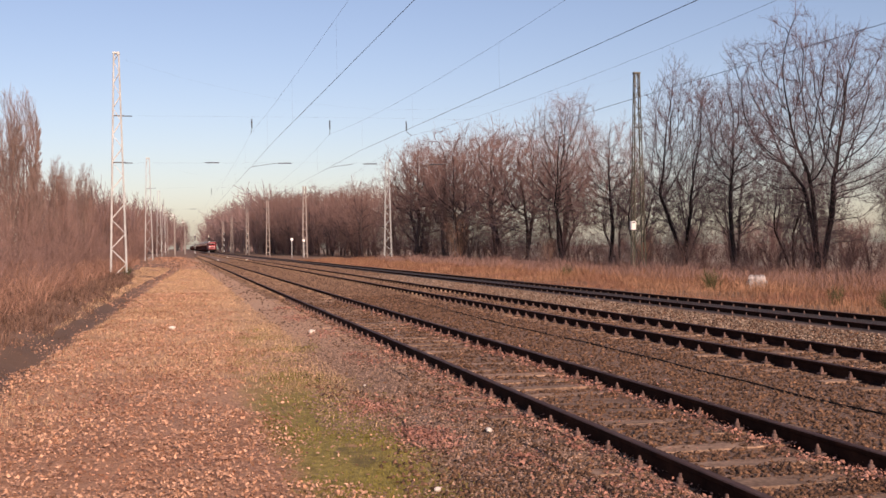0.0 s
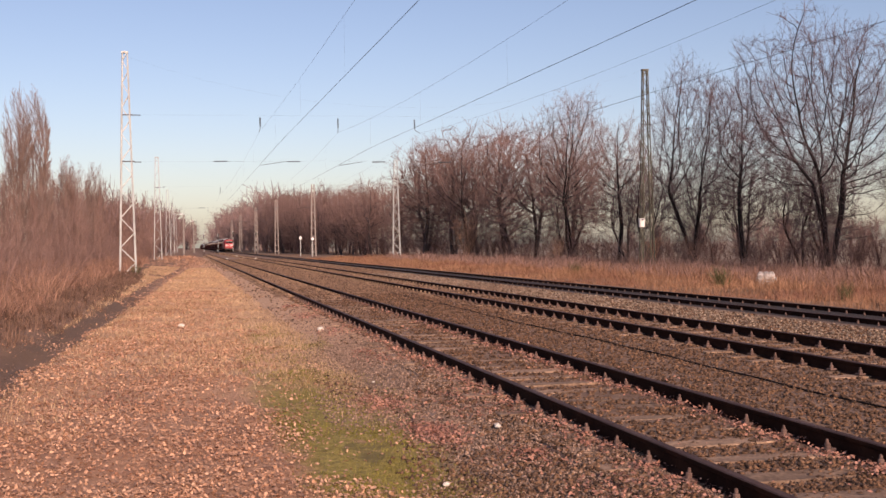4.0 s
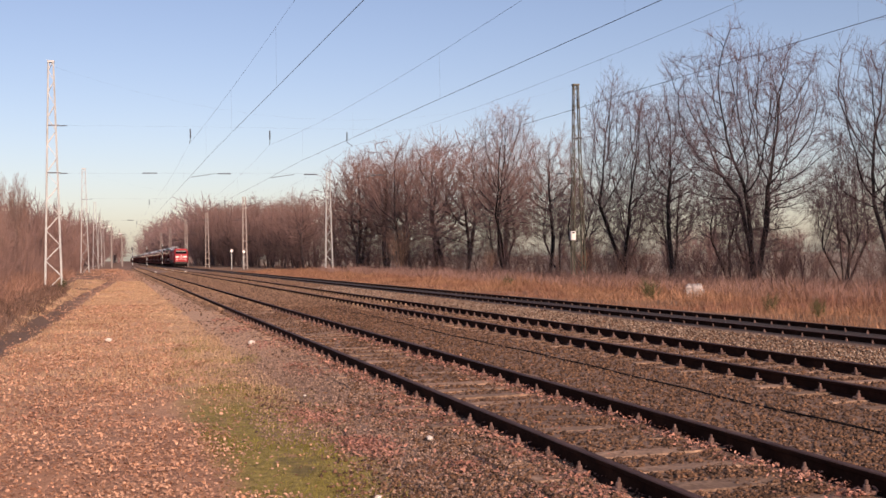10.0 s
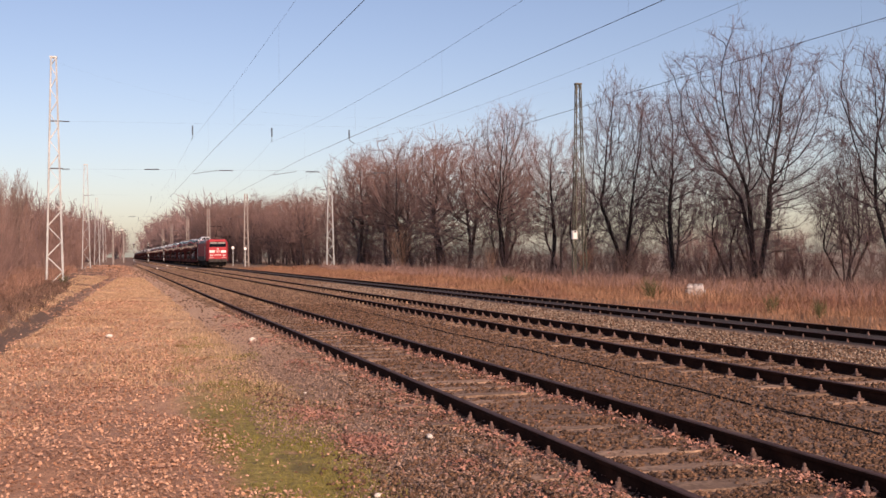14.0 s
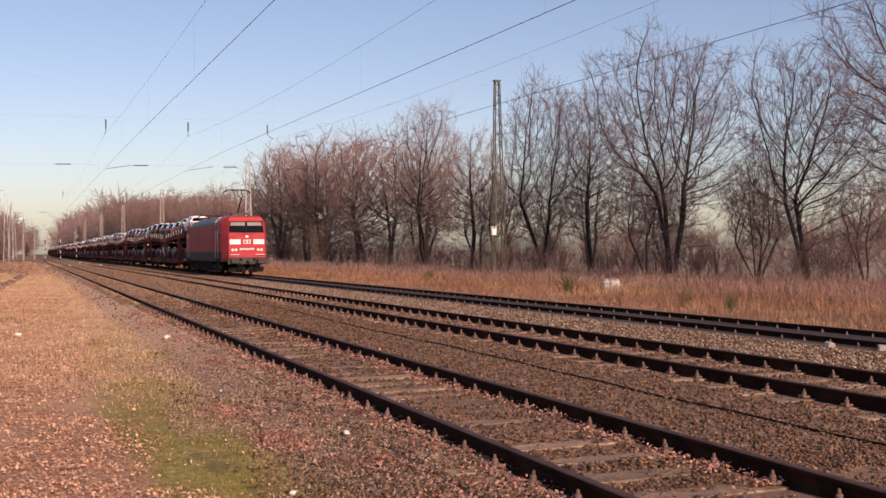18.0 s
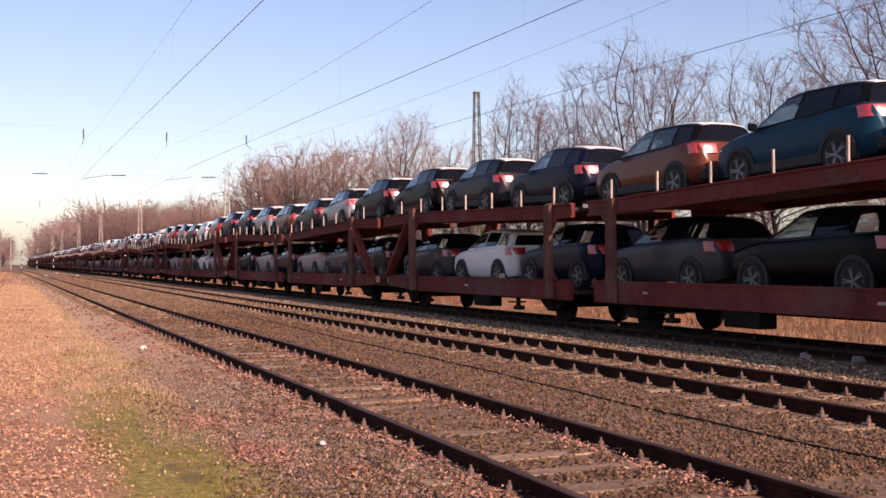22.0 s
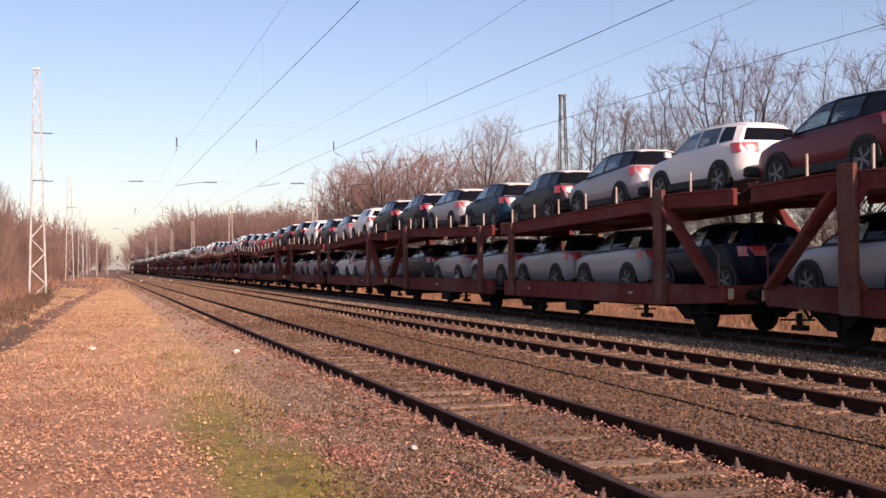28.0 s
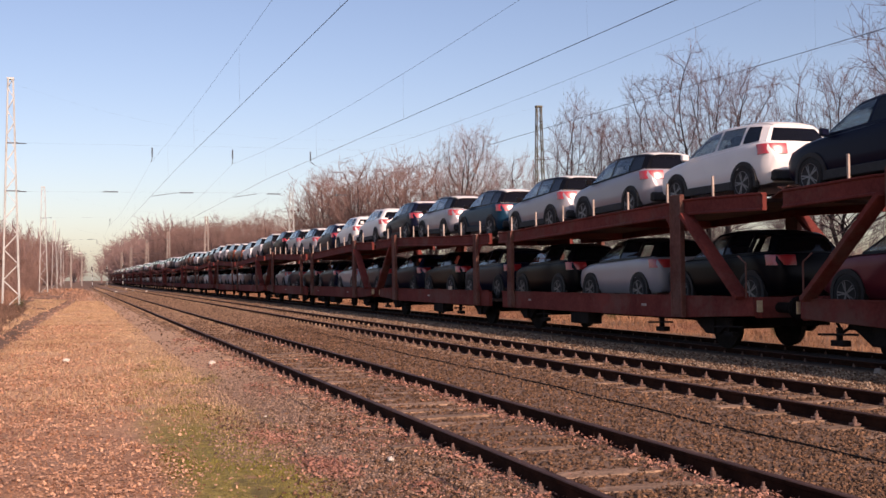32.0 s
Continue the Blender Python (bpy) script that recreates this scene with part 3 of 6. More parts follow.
TAIL.node_tree.nodes["Principled BSDF"].inputs["Coat Roughness"].default_value = 0.30
CLEAR = glass("light tinted glass", (0.55, 0.60, 0.60), 0.02)
CLEAR.node_tree.nodes["Principled BSDF"].inputs["Transmission Weight"].default_value = 1.0
CLEAR.node_tree.nodes["Principled BSDF"].inputs["IOR"].default_value = 1.45
TYRE = surface("black tyre rubber", (0.012, 0.012, 0.012), (0.03, 0.03, 0.03), 6, 40, 0.85, 0, 0.1)
RIM = surface("silver alloy rim", (0.11, 0.11, 0.115), (0.20, 0.20, 0.21), 6, 30, 0.4, 0.5, 0)
CLAD = surface("black plastic cladding", (0.018, 0.018, 0.019), (0.035, 0.035, 0.036), 5, 40, 0.7, 0, 0.05)


def paint(name, rgb, metal=0.3):
    r, g, b = rgb
    dark = max(rgb) < 0.1
    return surface(name, (r * 0.93, g * 0.93, b * 0.93), (r, g, b), 1.5, 60, 0.34, metal, 0, coat=0.12 if dark else 0.32, spec=0.04 if dark else 0.10, gloss=0.24)


BLACK_GLOSS = paint("gloss black roof paint", (0.006, 0.006, 0.008), 0.0)


PAINTS = {
    "white": (paint("white car paint", (0.78, 0.78, 0.77), 0.0), "white"),
    "silver": (paint("silver car paint", (0.33, 0.325, 0.36), 0.2), "silver"),
    "steel": (paint("steel grey car paint", (0.060, 0.058, 0.070), 0.2), "steel grey"),
    "grey": (paint("grey car paint", (0.024, 0.023, 0.031), 0.15), "dark grey"),
    "black": (paint("black car paint", (0.004, 0.004, 0.006), 0.0), "black"),
    "navy": (paint("navy blue car paint", (0.006, 0.008, 0.024), 0.1), "navy blue"),
    "teal": (paint("turquoise car paint", (0.008, 0.042, 0.080), 0.1), "dusty turquoise"),
    "red": (paint("red car paint", (0.34, 0.012, 0.020), 0.2), "bright red"),
    "brown": (paint("copper brown car paint", (0.13, 0.034, 0.018), 0.2), "copper brown"),
    "maroon": (paint("maroon car paint", (0.13, 0.018, 0.03), 0.3), "maroon"),
}

# ---- cars ----
# stations of the lower body: y, bottom, shoulder, crown, half width
CAR = [(-2.09, 0.46, 0.62, 0.65, 0.58), (-2.075, 0.36, 0.75, 0.79, 0.67), (-2.03, 0.31, 0.92, 0.96, 0.76), (-1.97, 0.29, 1.06, 1.10, 0.82), (-1.80, 0.27, 1.11, 1.14, 0.875), (-1.2, 0.25, 1.095, 1.12, 0.887), (-0.3, 0.25, 1.05, 1.08, 0.887),
       (0.5, 0.25, 1.015, 1.05, 0.887), (1.0, 0.25, 1.0, 1.06, 0.882), (1.5, 0.26, 0.95, 1.02, 0.87), (1.85, 0.29, 0.86, 0.95, 0.84), (2.02, 0.35, 0.72, 0.83, 0.78), (2.085, 0.44, 0.60, 0.66, 0.68)]
# stations of the roof: y, height, half width
ROOF = [(-1.80, 1.43, 0.54), (-1.70, 1.50, 0.575), (-1.45, 1.555, 0.595), (-0.6, 1.605, 0.615), (0.0, 1.585, 0.61), (0.30, 1.52, 0.585)]
# outline of a tail lamp round the rear corner
LAMP = [(0.42, -2.092), (0.50, -2.087), (0.57, -2.077), (0.64, -2.060), (0.71, -2.036), (0.77, -2.008), (0.82, -1.972), (0.86, -1.915), (0.885, -1.76), (0.80, -1.76), (0.46, -1.90)]
TWO_TONE = ("teal", "silver", "red", "brown", "grey", "steel", "maroon")


def car_ring(y, zb, zs, zc, w):
    h = zs - zb
    half = [(w * 0.88, zb), (w * 0.975, zb + 0.14 * h), (w * 1.0, zb + 0.45 * h), (w * 0.985, zb + 0.72 * h), (w * 0.992, zb + 0.86 * h), (w * 0.965, zb + 0.97 * h), (w * 0.89, zs + 0.02), (w * 0.45, zc)]
    return [(x, y, z) for x, z in half] + [(-x, y, z) for x, z in reversed(half)]


# stations of the cabin: y, half width and height at the belt, then at the roof
CABIN = [(1.00, 0.78, 1.03, 0.30, 0.555, 1.495), (0.89, 0.815, 1.035, 0.20, 0.585, 1.525), (-0.20, 0.838, 1.07, -0.26, 0.612, 1.563), (-0.29, 0.838, 1.075, -0.34, 0.613, 1.565), (-1.10, 0.838, 1.10, -1.08, 0.604, 1.540), (-1.19, 0.836, 1.105, -1.17, 0.600, 1.533), (-1.72, 0.815, 1.115, -1.55, 0.572, 1.490), (-1.89, 0.765, 1.11, -1.73, 0.530, 1.440)]


def cabin_at(i, t, s, out=0.0):
    """A place on the cabin's bowed side: station, share of the height, side."""
    yb, xb, zb, yt, xt, zt = CABIN[i]
    x = xb + (xt - xb) * t + 0.10 * t * (1 - t) + out
    return (s * x, yb + (yt - yb) * t, zb - 0.03 * (t == 0) + (zt - zb) * t)


def cabin_end(i, u, t, out=0.0):
    """A place on the bowed front or rear of the cabin, u across from -1 to 1."""
    x, y, z = cabin_at(i, t, 1)
    bow = (0.05 if i else 0.06) * (1 - u * u) * (1 if i == 0 else -1)
    return (u * x, y + bow + (out if i == 0 else -out), z)


def cabin_shell():
    b = Build()
    heights = (0.0, 0.05, 0.90, 1.0)
    for s in (-1, 1):
        for i in range(7):
            for j in range(3):
                if not (j == 1 and i in (1, 3, 5)):
                    t0, t1 = heights[j], heights[j + 1]
                    q = [cabin_at(i, t0, s), cabin_at(i + 1, t0, s), cabin_at(i + 1, t1, s), cabin_at(i, t1, s)]
                    b.add(q, [(0, 1, 2, 3)])
                    if j == 1:
                        # the pillar's inner face
                        b.add([(p[0] - s * 0.04, p[1], p[2]) for p in q], [(3, 2, 1, 0)])
    across = [-1, -0.82, -0.45, 0.0, 0.45, 0.82, 1]
    rows = []
    for yb, xb, zb, yt, xt, zt in CABIN:
        rows.append([(xt * u, yt, zt + 0.05 * (1 - u ** 4)) for u in across])
    for low in (0.0, 0.05):
        v = [(x, y, z - low) for r in rows for x, y, z in r]
        b.add(v, [(k * 7 + i, k * 7 + i + 1, k * 7 + 8 + i, k * 7 + 7 + i) for k in range(7) for i in range(6)])
    for e in (0, 7):
        for i, (u0, u1) in enumerate(((-1, -0.88), (-0.88, 0.88), (0.88, 1))):
            for j in range(3):
                if not (i == 1 and j == 1):
                    n = 6 if i == 1 else 1
                    for k in range(n):
                        ua, ub = u0 + (u1 - u0) * k / n, u0 + (u1 - u0) * (k + 1) / n
                        b.add([cabin_end(e, ua, heights[j]), cabin_end(e, ub, heights[j]), cabin_end(e, ub, heights[j + 1]), cabin_end(e, ua, heights[j + 1])], [(0, 1, 2, 3)])
        # the roof's edge over the bowed end
        lip = [cabin_end(e, u, 1.0) for u in across]
        top = rows[e]
        b.add(lip + top, [(i, i + 1, 8 + i, 7 + i) for i in range(6)])
    return b


def pane(name, i, s, mat, car, label):
    rings = []
    for t in (0.05, 0.33, 0.62, 0.90):
        p, q = cabin_at(i, t, s, -0.006), cabin_at(i + 1, t, s, -0.006)
        rings.append([p, q, (q[0] - 0.006 * s, q[1], q[2]), (p[0] - 0.006 * s, p[1], p[2])])
    part(name, Build().loft(rings), mat, car, label)


def end_pane(name, e, mat, car, label):
    rings, back = [], 0.006 if e else -0.006
    for k in range(7):
        p, q = cabin_end(e, -0.88 + 1.76 * k / 6, 0.05, -0.006), cabin_end(e, -0.88 + 1.76 * k / 6, 0.90, -0.006)
        rings.append([p, q, (q[0], q[1] + back, q[2]), (p[0], p[1] + back, p[2])])
    part(name, Build().loft(rings), mat, car, label)


def build_car(colour, level=2):
    """level 2: a car on the near upper decks; 1: below deck; 0: on the far wagons."""
    mat, word = PAINTS[colour]
    top = BLACK_GLOSS if colour in TWO_TONE else mat
    car = thing("car", f"new {word} compact SUV strapped on the car carrier wagon", "car", "cars on the train")
    rings = [car_ring(*q) for q in (CAR if level else CAR[1::2])]
    part("body", Build().loft(rings), mat, car, f"{word} painted body", smooth=True)
    tyre = Build().lathe((0, 0, 0), "x", [(-0.10, 0.22), (-0.105, 0.31), (-0.08, 0.335), (0.08, 0.335), (0.105, 0.31), (0.10, 0.22)], 20 if level else 12).mesh("tyre", 0, True)
    if not level:
        b = Build().loft([[(-0.82, y0, 1.04), (0.82, y0, 1.04), (0.62, y1, 1.5), (-0.62, y1, 1.5)] for y0, y1 in ((-1.94, -1.75), (0.95, 0.30))])
        part("cabin_glass", b, GLASS, car, "dark cabin windows")
        part("roof", Build().loft([[(-w, y, z - 0.03), (w, y, z - 0.03), (w * 0.8, y, z + 0.02), (-w * 0.8, y, z + 0.02)] for y, z, w in ROOF[1:]]), WHITE if colour in TWO_TONE else mat, car, "pale film on the roof")
        for y in (-1.27, 1.24):
            for sx in (-1, 1):
                part("tyre", tyre, TYRE, car, "black tyre").location = (sx * 0.80, y, 0.335)
        return car
    # roof and pillars are one pressed shell
    part("cabin_shell", cabin_shell(), top, car, "glossy black roof and pillars" if top is BLACK_GLOSS else f"{word} roof and pillars", smooth=True)
    tinted = GLASS if level == 1 or colour in ("black", "navy", "teal", "grey") else CLEAR
    for sx in (-1, 1):
        pane("front_side_window", 1, sx, CLEAR, car, "clear side window")
        pane("rear_side_window", 3, sx, tinted, car, "tinted side window")
        if level == 2:
            pane("quarter_window", 5, sx, GLASS, car, "dark quarter window")
    end_pane("rear_window", 7, GLASS, car, "dark rear window")
    end_pane("windscreen", 0, CLEAR, car, "windscreen")
    r = Build().lathe((0, 0, 0), "x", [(-0.09, 0.245), (-0.108, 0.235), (-0.09, 0.215), (-0.07, 0.21), (0.07, 0.21), (0.09, 0.215), (0.108, 0.235), (0.09, 0.245)], 20)
    for k in range(5):
        q = 6.2832 * k / 5
        for sx in (-1, 1):
            for e in (-0.13, 0.13):
                r.beam((sx * 0.094, 0, 0), (sx * 0.094, 0.22 * math.cos(q + e), 0.22 * math.sin(q + e)), 0.026, 0.02, up=(1, 0, 0))
    rim = r.mesh("rim")
    for y in (-1.27, 1.24):
        for sx in (-1, 1):
            pts = [(0.43 * math.cos(radians(a)), 0.34 + 0.43 * math.sin(radians(a))) for a in range(-15, 196, 15)]
            inner = [(0.355 * math.cos(radians(a)), 0.335 + 0.355 * math.sin(radians(a))) for a in range(195, -16, -15)]
            arch = Build().plate([(sx * 0.80, y + q, z) for q, z in pts], (sx * 0.086, 0, 0))
            arch.loft([[(sx * 0.87, y + p[0], p[1]), (sx * 0.905, y + p[0], p[1]), (sx * 0.905, y + q[0], q[1]), (sx * 0.87, y + q[0], q[1])] for p, q in zip(pts, reversed(inner))])
            if sx < 0 or level == 2:
                part("wheel_arch", arch, CLAD, car, "black plastic wheel arch")
            w = part("tyre", tyre, TYRE, car, "black tyre")
            w.location = (sx * 0.815, y, 0.335)
            part("rim", rim, RIM, w, "silver spoked rim")
    for sx in (-1, 1):
        shape = []
        for z, back, out in ((0.855, 0.0, -0.02), (0.86, 0.0, 0.0), (0.92, 0.009, 0.002), (0.98, 0.021, 0.003), (1.04, 0.035, 0.002), (1.06, 0.042, 0.0), (1.065, 0.043, -0.02)):
            shape.append([(sx * (x + out * 0.5), y + back - out, z) if i < 9 else (sx * x, y, z) for i, (x, y) in enumerate(LAMP)])
        part("tail_lamp", Build().loft(shape), TAIL, car, "red tail lamp", smooth=True)
    if level == 2:
        b = Build().loft([[(-xt * 0.9, yt, zt + 0.022), (-xt * 0.5, yt, zt + 0.054), (xt * 0.5, yt, zt + 0.054), (xt * 0.9, yt, zt + 0.022), (xt * 0.9, yt, zt + 0.034), (xt * 0.5, yt, zt + 0.066), (-xt * 0.5, yt, zt + 0.066), (-xt * 0.9, yt, zt + 0.034)] for _, _, _, yt, xt, zt in CABIN[5:]])
        part("roof_film", b, WHITE, car, "white protective film on the rear of the roof")
        b = Build()
        for x in (-0.38, 0.38):
            b.loft([[(x - w, y, z), (x + w, y, z), (x + w, y + 0.13, z), (x - w, y + 0.13, z)] for w, y, z in ((0.23, -0.30, 0.95), (0.24, -0.38, 1.22), (0.13, -0.44, 1.26), (0.12, -0.46, 1.40))])
        b.loft([[(-0.62, y, z), (0.62, y, z), (0.62, y + 0.14, z), (-0.62, y + 0.14, z)] for y, z in ((-1.15, 0.95), (-1.25, 1.24), (-1.28, 1.32))])
        part("seats", b, CLAD, car, "dark cloth seats")
        for sx in (-1, 1):
            m = Build().loft([[(sx * (x0 + 0.02), 0.70 + d, z) for x0, d, z in ((0.86, 0.0, 1.0 + k), (1.02, 0.0, 1.01 + k), (1.02, 0.10, 1.01 + k), (0.86, 0.16, 1.0 + k))] for k in (0.0, 0.13)])
            part("wing_mirror", m, top, car, bevel=0.015)
            part("sill", Build().box(sx * 0.87 - 0.05, sx * 0.87 + 0.03, -0.86, 0.82, 0.22, 0.40), CLAD, car, "black plastic sill", bevel=0.02)
        b = Build().box(-0.76, 0.76, -2.125, -1.95, 0.32, 0.54)
        part("rear_bumper", b, CLAD, car, "black lower bumper", bevel=0.04)
    return car


# ---- wagon ----
WAGON_L = 27.6


def deck_z(y):
    """Top of the upper deck's beam; y from the wagon's middle."""
    a = abs(y)
    return 2.98 + 0.25 * min(1.0, max(0.0, (a - 1.5) / 9.5)) - 0.05 * max(0.0, (a - 11.2) / 2)


def build_wagon(detailed):
    w = thing("car_carrier_wagon", "brown red double-deck car carrier wagon with rusty posts", "railway wagon", "car carrier wagons")
    for s in (-1, 1):
        for half in (-1, 1):
            y0, y1 = half * 0.55, half * 13.1
            part("side_sill", Build().plate([(s * 1.40, y0, 0.72), (s * 1.40, half * 10.2, 0.72), (s * 1.40, y1, 0.84), (s * 1.40, y1, 1.20), (s * 1.40, y0, 1.17)], (s * -0.12, 0, 0)), WAGON, w, bevel=0.012)
            if detailed:
                part("sill_flange", Build().box(s * 1.40 - 0.02, s * 1.40 + 0.035, min(y0, y1), max(y0, y1), 1.165, 1.205), WAGON, w)
        for half in (-1, 1):
            # channel section, a half on each side of the joint in the middle
            prof = [(1.46, 0.0), (1.33, 0.0), (1.33, -0.34), (1.46, -0.34), (1.46, -0.30), (1.425, -0.285), (1.425, -0.05), (1.46, -0.035)]
            part("upper_beam", Build().loft([[(s * x, half * y, deck_z(y) + z) for x, z in prof] for y in (0.38, 1.5, 5, 8, 11.2, 13.5)]), WAGON, w, bevel=0.006)
        for y in (-10.58, -1.42, 1.42, 10.58):
            end = abs(y) > 5
            top = deck_z(y) + (0.12 if end else 0.0)
            d = 0.21 if end else 0.145
            part("post", Build().plate([(s * 1.42, y - d, 0.74), (s * 1.42, y + d, 0.74), (s * 1.42, y + d, top), (s * 1.42, y - d, top)], (s * 0.10, 0, 0)), POST, w, bevel=0.012)
            if detailed and s < 0:
                # gussets where the post meets the beam and the sill
                e = 1 if y > 0 else -1
                z = deck_z(y) - 0.34
                part("gusset", Build().plate([(s * 1.44, y - e * d, z), (s * 1.44, y - e * (d + 0.30), z), (s * 1.44, y - e * d, z - 0.32)], (s * 0.02, 0, 0)).plate([(s * 1.44, y - e * d, 1.2), (s * 1.44, y - e * (d + 0.22), 1.2), (s * 1.44, y - e * d, 1.45)], (s * 0.02, 0, 0)), WAGON, w)
            if detailed:
                part("post_edge", Build().box(s * 1.50, s * 1.535, y + d - 0.03, y + d, 0.76, top - 0.03).box(s * 1.50, s * 1.535, y - d, y - d + 0.03, 0.76, top - 0.03), POST, w)
        for e in (-1, 1):
            a, c = (s * 1.46, e * 10.88, deck_z(10.8) - 0.32), (s * 1.46, e * 12.85, 1.18)
            part("end_brace", Build().beam(a, c, 0.10, 0.30, up=(1, 0, 0)), WAGON, w, bevel=0.01)
            if detailed:
                part("grab_rail", Build().rod((s * 1.44, e * 12.95, 1.2), (s * 1.44, e * 12.95, 1.85), 0.018, n=6).rod((s * 1.44, e * 12.95, 1.85), (s * 1.44, e * 12.70, 2.0), 0.016, n=6), POST, w)
    b = Build()
    for half in (-1, 1):
        b = Build().loft([[(-1.33, half * y, deck_z(y) - 0.10), (1.33, half * y, deck_z(y) - 0.10), (1.33, half * y, deck_z(y) - 0.18), (-1.33, half * y, deck_z(y) - 0.18)] for y in (0.40, 1.5, 5, 8, 11.2, 13.4)])
        part("upper_deck", b, DECK, w, "worn steel upper deck")
    for half in (-1, 1):
        part("lower_deck", Build().box(-1.28, 1.28, min(half * 0.4, half * 13.0), max(half * 0.4, half * 13.0), 0.86, 0.95), DECK, w, "worn steel lower deck")
        part("end_beam", Build().box(-1.3, 1.3, half * 13.1 - 0.1, half * 13.1 + 0.1, 0.80, 1.20), WAGON, w, bevel=0.02)
        part("end_flap", Build().plate([(-1.2, half * 13.45, deck_z(13) - 0.12), (1.2, half * 13.45, deck_z(13) - 0.12), (1.2, half * 13.95, deck_z(13) + 0.06), (-1.2, half * 13.95, deck_z(13) + 0.06)], (0, 0, 0.03)), POST, w, "worn bridging flap")
        for sx in (-1, 1):
            part("buffer", Build().lathe((sx * 0.875, half * 13.2, 1.0), "y", [(0, 0.10), (half * 0.35, 0.10), (half * 0.36, 0.07), (half * 0.54, 0.07), (half * 0.55, 0.22), (half * 0.585, 0.21)], 14), BLACK, w, "black buffer")
            if detailed:
                part("end_plate", Build().box(sx * 1.33 - 0.06, sx * 1.33 + 0.06, half * 13.205, half * 13.225, 0.92, 1.14), CREAM, w, "cream marking plate")
        part("drawhook", Build().beam((0, half * 13.2, 0.95), (0, half * 13.78, 0.93), 0.10, 0.16), BLACK, w)
        if detailed:
            part("brake_hose", Build().rod((0.3, half * 13.2, 0.9), (0.34, half * 13.5, 0.5), 0.03, n=6).rod((0.34, half * 13.5, 0.5), (0.3, half * 13.78, 0.62), 0.03, n=6), BLACK, w)
    part("centre_sill", Build().box(-0.45, 0.45, -13.0, 13.0, 0.62, 0.86), BLACK, w)
    wheel = Build()
    for sx in (-1, 1):
        wheel.lathe((sx * 0.76, 0, 0), "x", [(-0.07, 0.15), (-0.06, 0.38), (-0.07, 0.47), (-0.045, 0.475), (-0.04, 0.45), (0.07, 0.445), (0.06, 0.38), (0.07, 0.15)], 22)
    wheel.rod((-1.05, 0, 0), (1.05, 0, 0), 0.08, n=10)
    wheel = wheel.mesh("wheelset", 0, True)
    for y in (-11.35, -1.85, 1.85, 11.35):
        ws = part("wheelset", wheel, BLACK, w, "dark steel wheelset")
        ws.location = (0, y, 0.455 + 0.12)
        for sx in (-1, 1) if detailed else ():
            g = Build().plate([(sx * 1.08, y - 0.75, 0.76), (sx * 1.08, y + 0.75, 0.76), (sx * 1.08, y + 0.22, 0.42), (sx * 1.08, y - 0.22, 0.42)], (sx * 0.08, 0, 0))
            g.box(sx * 1.12 - 0.10, sx * 1.12 + 0.12, y - 0.15, y + 0.15, 0.44, 0.74)
            part("axle_guard", g, BLACK, w)
    if detailed:
        for y in (-12.2, -9.6, -3.4, 3.4, 9.6, 12.2):
            part("hanging_gear", Build().beam((-1.30, y, 0.72), (-1.30, y, 0.44), 0.05, 0.10).box(-1.36, -1.20, y - 0.16, y + 0.16, 0.40, 0.50).rod((-1.34, y - 0.5, 0.62), (-1.34, y + 0.5, 0.58), 0.022, n=6), BLACK, w)
        for s in (-1,):
            for half in (-1, 1):
                for k in range(7):
                    y = half * (1.3 + k * 1.75)
                    part("chock_post", Build().beam((s * 1.38, y, deck_z(y) - 0.06), (s * 1.38, y, deck_z(y) + 0.42), 0.038, 0.04), POLE, w, "pale upright chock post")
            for y in (-5.6, 5.6):
                part("tool_box", Build().box(s * 1.15 - 0.2, s * 1.15 + 0.2, y - 0.5, y + 0.5, 0.42, 0.74), BLACK, w, bevel=0.02)
            for q, wd in ((-9.0, 0.22), (-2.6, 0.18), (6.5, 0.25)) if s < 0 else ():
                part("label_plate", Build().box(s * 1.40, s * 1.408, q - wd / 2, q + wd / 2, 0.95, 1.0), POLE, w, "pale illegible marking")
            part("short_post", Build().box(s * 1.38 - 0.04, s * 1.38 + 0.04, 4.1, 4.3, 1.2, 1.32), POLE, w, "pale stub post")
        for y in (-7.5, -3.0, 3.0, 7.5):
            part("cross_member", Build().box(-1.33, 1.33, y - 0.08, y + 0.08, deck_z(y) - 0.34, deck_z(y) - 0.18), WAGON, w)
    return w


# ---- locomotive ----


